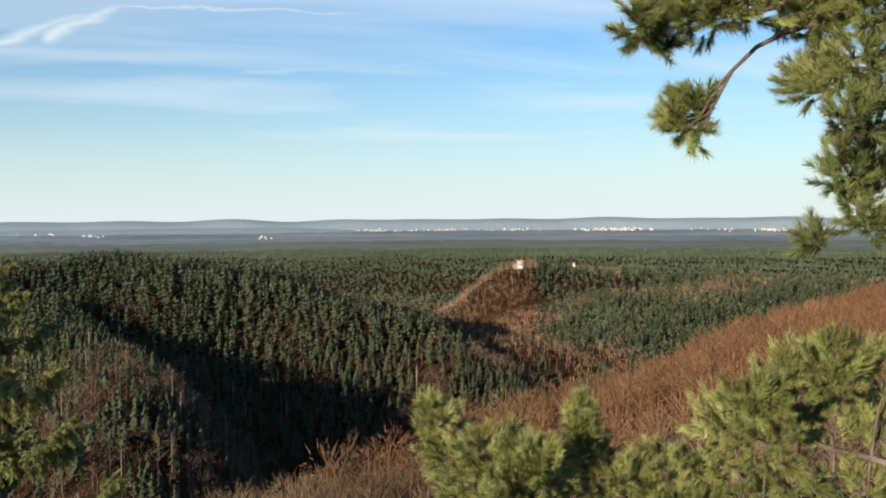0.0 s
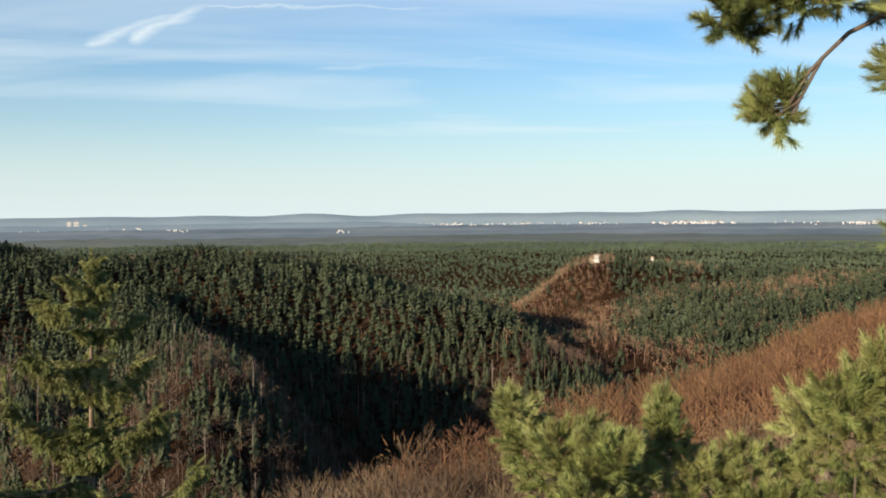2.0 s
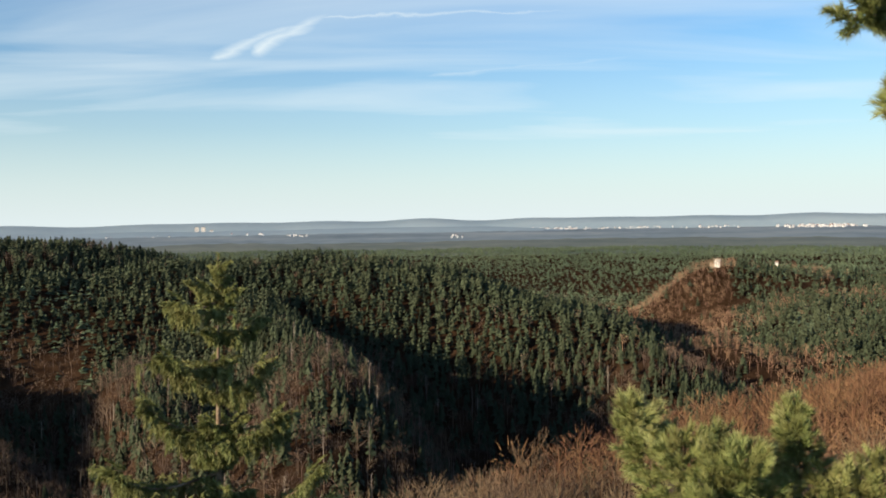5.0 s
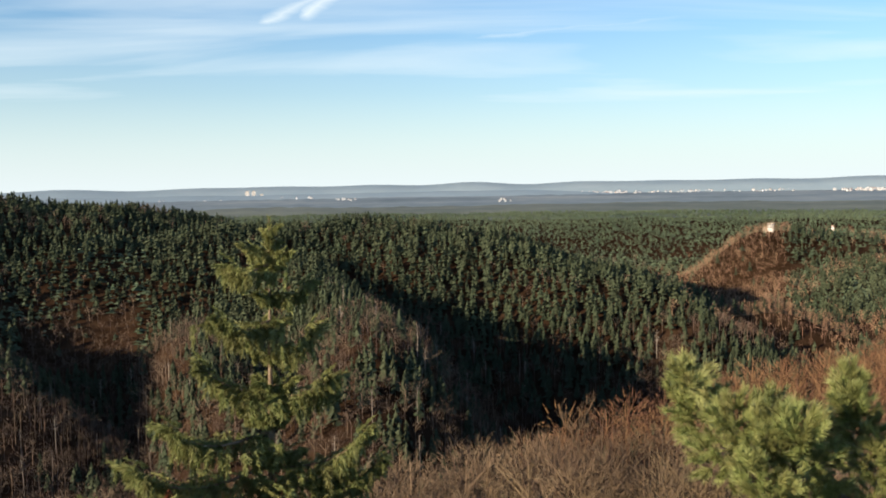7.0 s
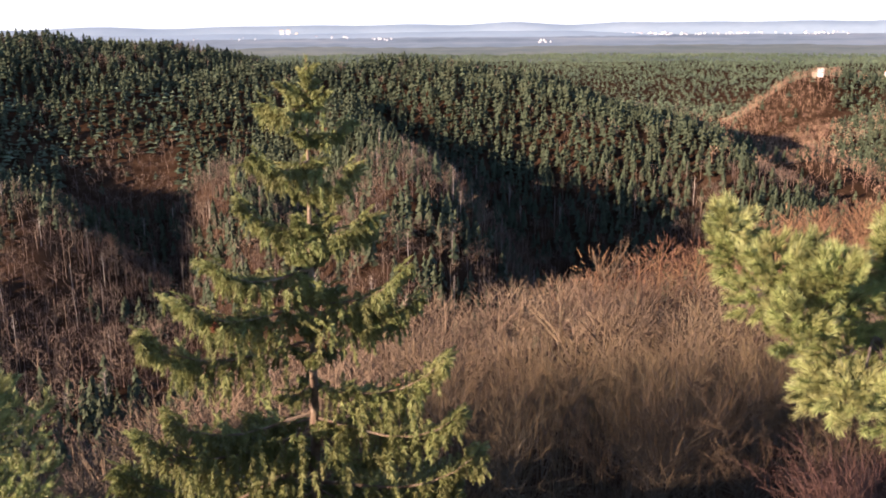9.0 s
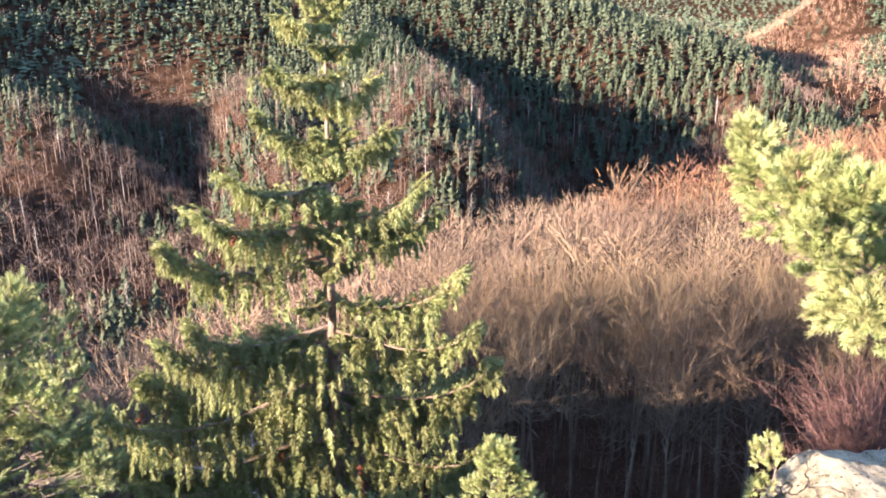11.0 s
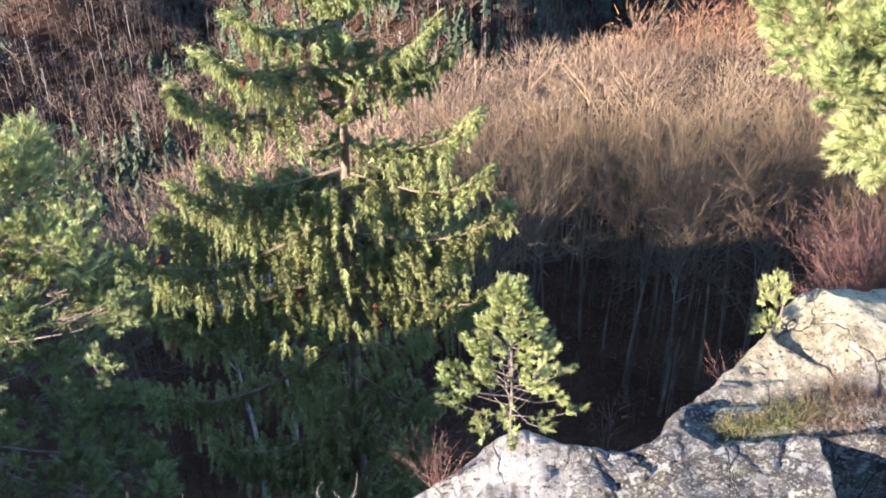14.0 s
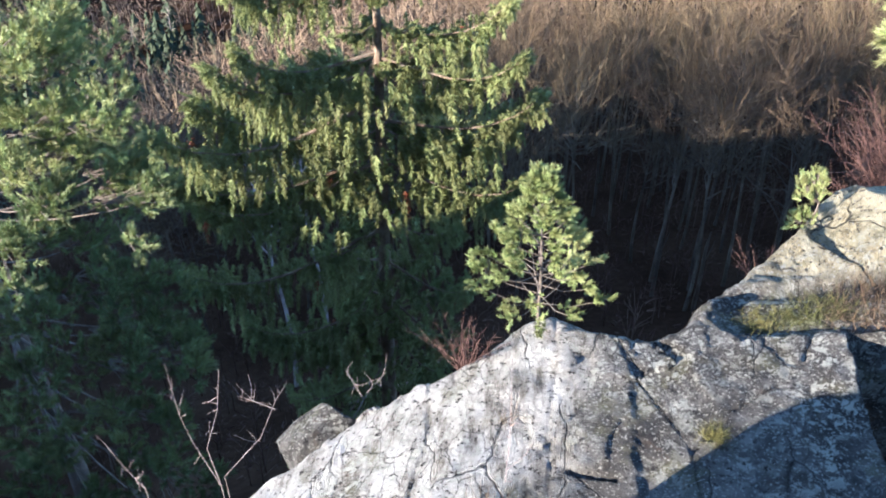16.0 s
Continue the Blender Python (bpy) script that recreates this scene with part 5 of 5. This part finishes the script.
def make_shade_block():
    """An unseen block added beside the lookout, to throw a shadow across the ledge."""
    bm = bmesh.new()
    bmesh.ops.create_icosphere(bm, subdivisions=5, radius=1.0)
    for v in bm.verts:
        p = v.co.copy()
        n = noise.fractal(p * 1.6, 0.9, 2.1, 5)
        q = Vector([math.copysign(abs(c) ** 0.48, c) for c in p])
        v.co = Vector((q.x * 0.50, q.y * 0.48, q.z * 1.13)) * (0.92 + 0.10 * n)
    me = bm_mesh("shade_block", bm, M_ROCK)
    ob = tagged(new("shade_block", me), "unseen squarish lichened block, added to shade the ledge", "boulder")
    ob.location = (-1.08, 0.90, -3.58)


make_shade_block()


def faceted_rock(name, at, size, turn, seed, mat, label, planes=16, detail=5):
    """A lump of stone broken along flat faces, with worn edges and a rough skin."""
    rng = np.random.RandomState(seed)
    bm = bmesh.new()
    bmesh.ops.create_icosphere(bm, subdivisions=detail, radius=1.0)
    cuts = [(Vector(rng.normal(size=3)).normalized(), rng.uniform(0.62, 0.86)) for _ in range(planes)]
    for v in bm.verts:
        p = v.co.copy()
        for n, far in cuts:
            over = p.dot(n) - far
            if over > 0:
                p -= n * over * 0.94
        q = p + Vector((seed, 0, 0))
        p *= 1 + 0.05 * noise.fractal(q * 2.2, 0.9, 2.1, 6) + 0.015 * noise.fractal(q * 9, 0.9, 2.1, 4)
        v.co = Vector((p.x * size[0], p.y * size[1], p.z * size[2]))
    ob = tagged(new(name, bm_mesh(name, bm, mat)), label, "boulder")
    ob.location, ob.rotation_euler = at, turn
    return ob


faceted_rock("boulder", (-1.28, 3.6, -4.44), (0.34, 0.24, 0.30), (0.2, 0.3, 0.5), 3, M_STONE, "rough grey stone wedged below the ledge", detail=4)
faceted_rock("boulder", (2.48, 5.02, -3.84), (0.82, 0.74, 0.53), (0.1, -0.08, 0.35), 11, M_ROCK, "big pale lichened boulder at the back of the ledge")


def make_platform():
    """The rounded head of rock on which the lookout stands."""
    bm = bmesh.new()
    bmesh.ops.create_icosphere(bm, subdivisions=5, radius=1.0)
    for v in bm.verts:
        p = v.co.copy()
        n = noise.fractal(p * 1.8, 0.9, 2.1, 5)
        q = Vector([math.copysign(abs(c) ** 0.7, c) for c in p])
        v.co = Vector((q.x * 2.1, q.y * 1.75, q.z * 1.9)) * (0.97 + 0.06 * n)
        v.co.z = min(v.co.z, 1.72 + 0.03 * n)
    ob = tagged(new("rock_head", bm_mesh("rock_head", bm, M_ROCK)), "broad lichened head of rock under the lookout", "rock", kind="structure")
    ob.location = (0.0, -0.72, -3.38)


make_platform()


def small_pine(name, foot, height, lean, rng, label, levels, spread, bare=0.2):
    ob = thing(name, foot, label, "tree")
    stem, needles = Build(), Build()
    top = np.array([lean[0], lean[1], height])
    stem.tube([(0, 0, -0.12), top * 0.35 + np.array([0.01, 0, 0]), top * 0.7, top], np.array([0.016, 0.013, 0.009, 0.004]) * height / 1.2, 6)
    P, D = [top - np.array([0, 0, 0.06])], [np.array([0, 0, 1.0])]
    for k in range(levels):
        f = bare + (0.95 - bare) * k / (levels - 1)
        m = rng.randint(4, 7)
        a0 = rng.uniform(0, 6.28)
        for i in range(m):
            a = a0 + i * 6.28 / m + rng.normal(0, 0.2)
            L = spread * float(np.interp(f, [0, 0.15, 0.35, 0.65, 1.0], [0.95, 1.0, 0.74, 0.40, 0.08])) * rng.uniform(0.75, 1.1)
            o = np.array([math.cos(a), math.sin(a), 0.10 + 0.7 * f])
            o /= np.linalg.norm(o)
            c = top * f
            e = c + o * L + np.array([0, 0, 0.15 * L])
            stem.tube([c, c + o * L * 0.5 - np.array([0, 0, 0.03 * L]), e], np.array([0.006, 0.004, 0.002]) * height / 1.2, 4)
            for s in np.concatenate([rng.uniform(0.45, 0.8, 2), rng.uniform(0.78, 1.05, 8)]):
                P.append(c + (e - c) * s + rng.normal(0, 0.035, 3) * spread)
                D.append(o + np.array([0, 0, 0.6]) + rng.normal(0, 0.45, 3))
            P.append(e)
            D.append(o + np.array([0, 0, 0.8]))
    tufts(needles, np.array(P), np.array(D), rng, 0.05, 0.038, 50, 0.0048)
    part("trunk", stem, M_PINE_BARK, ob, smooth=True)
    part("needles", needles, M_PINE, ob, "fresh yellow-green needle tufts")
    return ob


def stunted_pine(foot, rng):
    """A crooked little pine with an upper and a lower flat tuft, leaning out from the boulder."""
    ob = thing("pine_sapling", (0, 0, 0), "stunted little pine with two flat tufts leaning off the rock", "tree")
    foot = np.array(foot)
    stem = Build()
    knee = np.array(flat(19.8, -33.2, 5.65))
    crook = np.array(flat(19.9, -31.9, 5.65))
    stem.tube([foot - np.array([0, 0, 0.1]), (foot + knee) / 2 + np.array([0.02, 0, 0]), knee, crook], [0.016, 0.013, 0.010, 0.006], 6)
    for root, ends in ((crook, ((20.0, -30.9), (19.2, -30.7), (18.5, -31.1), (19.6, -31.7), (18.9, -31.6))), (knee, ((19.3, -33.0), (18.7, -33.3)))):
        for az, el in ends:
            bough, twigs, needles = Build(), Build(), Build()
            c = np.array(flat(az, el, 5.65 + rng.uniform(-0.06, 0.06)))
            bough.tube(curve_pts(root, c, -0.02, 4), [0.006, 0.005, 0.004, 0.003], 4)
            clump(twigs, needles, root + (c - root) * 0.6, c, 0.058, rng, per=0.9, shoot=0.045, needle=0.036, count=50, width=0.0045, up=0.7)
            limb_parts(ob, bough, twigs, needles, M_PINE)
    part("trunk", stem, M_PINE_BARK, ob, smooth=True)


def shrub(name, foot, stems, height, spread, rng, mat, label, twig=0.006, fan=(0, 0, 1), twigs=9, category="shrub"):
    ob = thing(name, foot, label, category)
    b = Build()
    B, T = [], []
    for k in range(stems):
        d = np.array(fan, float) + rng.normal(0, spread, 3)
        d[2] = abs(d[2]) + 0.2
        d /= np.linalg.norm(d)
        L = height * rng.uniform(0.55, 1.1)
        o = rng.normal(0, 0.06 * height, 3) * np.array([1, 1, 0])
        bend = rng.normal(0, 0.15, 3)
        path = [o + d * L * t + bend * L * t * t for t in (0, 0.4, 0.75, 1.0)]
        b.tube(path, np.array([1.0, 0.75, 0.5, 0.2]) * twig, 4, rng.uniform())
        for i in range(twigs):
            t = rng.uniform(0.3, 1.0)
            p = o + d * L * t + bend * L * t * t
            e = d + rng.normal(0, 0.6, 3)
            B.append(p)
            T.append(p + e / np.linalg.norm(e) * L * rng.uniform(0.12, 0.34))
    b.blades(np.array(B), np.array(T), twig * 0.9, rng.uniform(0, 1, len(B)), rng)
    tagged(part("stem", b, mat, ob), kind="stuff")
    return ob


def grass(name, spots, rng, mat, label, n=90, h=0.22):
    b = Build()
    for x, y, s in spots:
        p = np.array([(x + rng.normal(0, s), y + rng.normal(0, s * 0.7)) for _ in range(n)])
        base = np.array([(u, v, rock_height(u, v) - 0.01) for u, v in p])
        tip = base + rng.normal(0, 0.5, (n, 3)) * h * np.array([1, 1, 0.2]) + np.array([0, 0, h]) * rng.uniform(0.3, 1.0, (n, 1))
        b.blades(base, tip, 0.0035, rng.uniform(0, 1, n), rng)
    return tagged(new(name, b.mesh(name, mat)), label, "grass", kind="stuff")


def on_rock(x, y):
    return (x, y, rock_height(x, y) - 0.02)


M_SEEDLING = material("pale_twig_bark", [(0.165, 0.128, 0.116), (0.255, 0.203, 0.188), (0.33, 0.277, 0.255)], 0.8, 5, 40)
SEEDLINGS = [
    (3.6, [[(-29.7, -50.4), (-31.1, -47.4), (-31.6, -45.5), (-31.6, -42.3)], [(-29.7, -50.4), (-30.1, -48.0), (-28.4, -45.9), (-27.5, -43.5)]]),
    (3.6, [[(-29.2, -49.9), (-25.2, -48.2), (-23.3, -46.2), (-22.0, -45.2)], [(-23.5, -46.7), (-26.4, -45.4)]]),
    (3.6, [[(-36.1, -49.0), (-37.0, -47.6), (-37.9, -45.8)]]),
    (3.6, [[(-16.7, -48.3), (-14.8, -46.5), (-13.1, -45.5)], [(-15.4, -47.0), (-16.7, -45.1)]]),
    (3.6, [[(-2.0, -52.8), (-1.7, -49.7), (-1.8, -44.7)]]),
]


def make_ledge_plants():
    rng = np.random.RandomState(51)
    small_pine("pine_sapling", (0.03, 4.30, -3.80), 1.0, (-0.03, 0.02), rng, "young Scots pine rooted at the rim of the rock", 13, 0.41, 0.05)
    stunted_pine(on_rock(1.99, 5.34), rng)
    shrub("scrub", on_rock(-0.42, 3.86), 30, 0.40, 0.75, rng, M_SCRUB, "leafless reddish scrub behind the rim of the rock", 0.0032, twigs=12)
    shrub("scrub", on_rock(1.62, 5.25), 14, 0.34, 0.6, rng, M_SCRUB, "low reddish scrub in a cleft of the rock", 0.004)
    q = plan(26.0, 7.6, 0)
    shrub("scrub", (q[0], q[1], -4.75), 150, 1.15, 0.75, rng, M_SCRUB, "dense leafless russet shrub beside the rock", 0.0045, (-0.1, 0, 1), 34)
    for d, stems in SEEDLINGS:
        foot = toward(*stems[0][0], d)
        while d < 6.0 and foot.z > rock_height(foot.x, foot.y):
            d += 0.02
            foot = toward(*stems[0][0], d)
        ob = thing("bare_seedling", foot, "thin leafless seedling with forked twigs at the rock's edge", "seedling", "bare seedlings on the ledge")
        for way in stems:
            b = Build()
            pts = np.array([tuple(toward(a, e, d) - foot) for a, e in way])
            if way is stems[0]:
                pts = np.concatenate([[pts[0] - np.array([0, 0, 0.25])], pts])
            b.tube(pts, np.linspace(0.0034, 0.0012, len(pts)), 5)
            for _ in range(8):
                t = rng.uniform(0.35, 0.95) * (len(pts) - 1)
                k = int(t)
                p = pts[k] + (pts[min(k + 1, len(pts) - 1)] - pts[k]) * (t - k)
                o = rng.normal(0, 0.6, 3) + np.array([0, 0, 0.8])
                b.tube([p, p + o * 0.05, p + o * 0.1 + rng.normal(0, 0.02, 3)], [0.002, 0.0015, 0.0008], 4)
            part("stem", b, M_SEEDLING, ob)
    grass("dry_grass", [(1.95, 4.2, 0.12), (2.1, 4.45, 0.14), (2.3, 4.7, 0.14), (2.05, 3.8, 0.06), (2.12, 3.4, 0.07), (2.15, 3.0, 0.08), (2.4, 4.1, 0.16)], rng, M_DRY, "tufts of dry brown grass in the rock's hollow", 330, 0.15)
    grass("moss_grass", [(1.35, 4.15, 0.07), (1.5, 4.22, 0.09), (1.65, 4.25, 0.09), (1.8, 4.3, 0.09), (0.98, 3.22, 0.03)], rng, M_MOSS, "olive mossy grass in the rock's hollow", 300, 0.10)
    grass("dry_grass", [(-0.12, 3.3, 0.035), (-0.2, 2.75, 0.035)], rng, M_DRY, "dry russet grass in a crack of the rock", 40, 0.16)


make_ledge_plants()
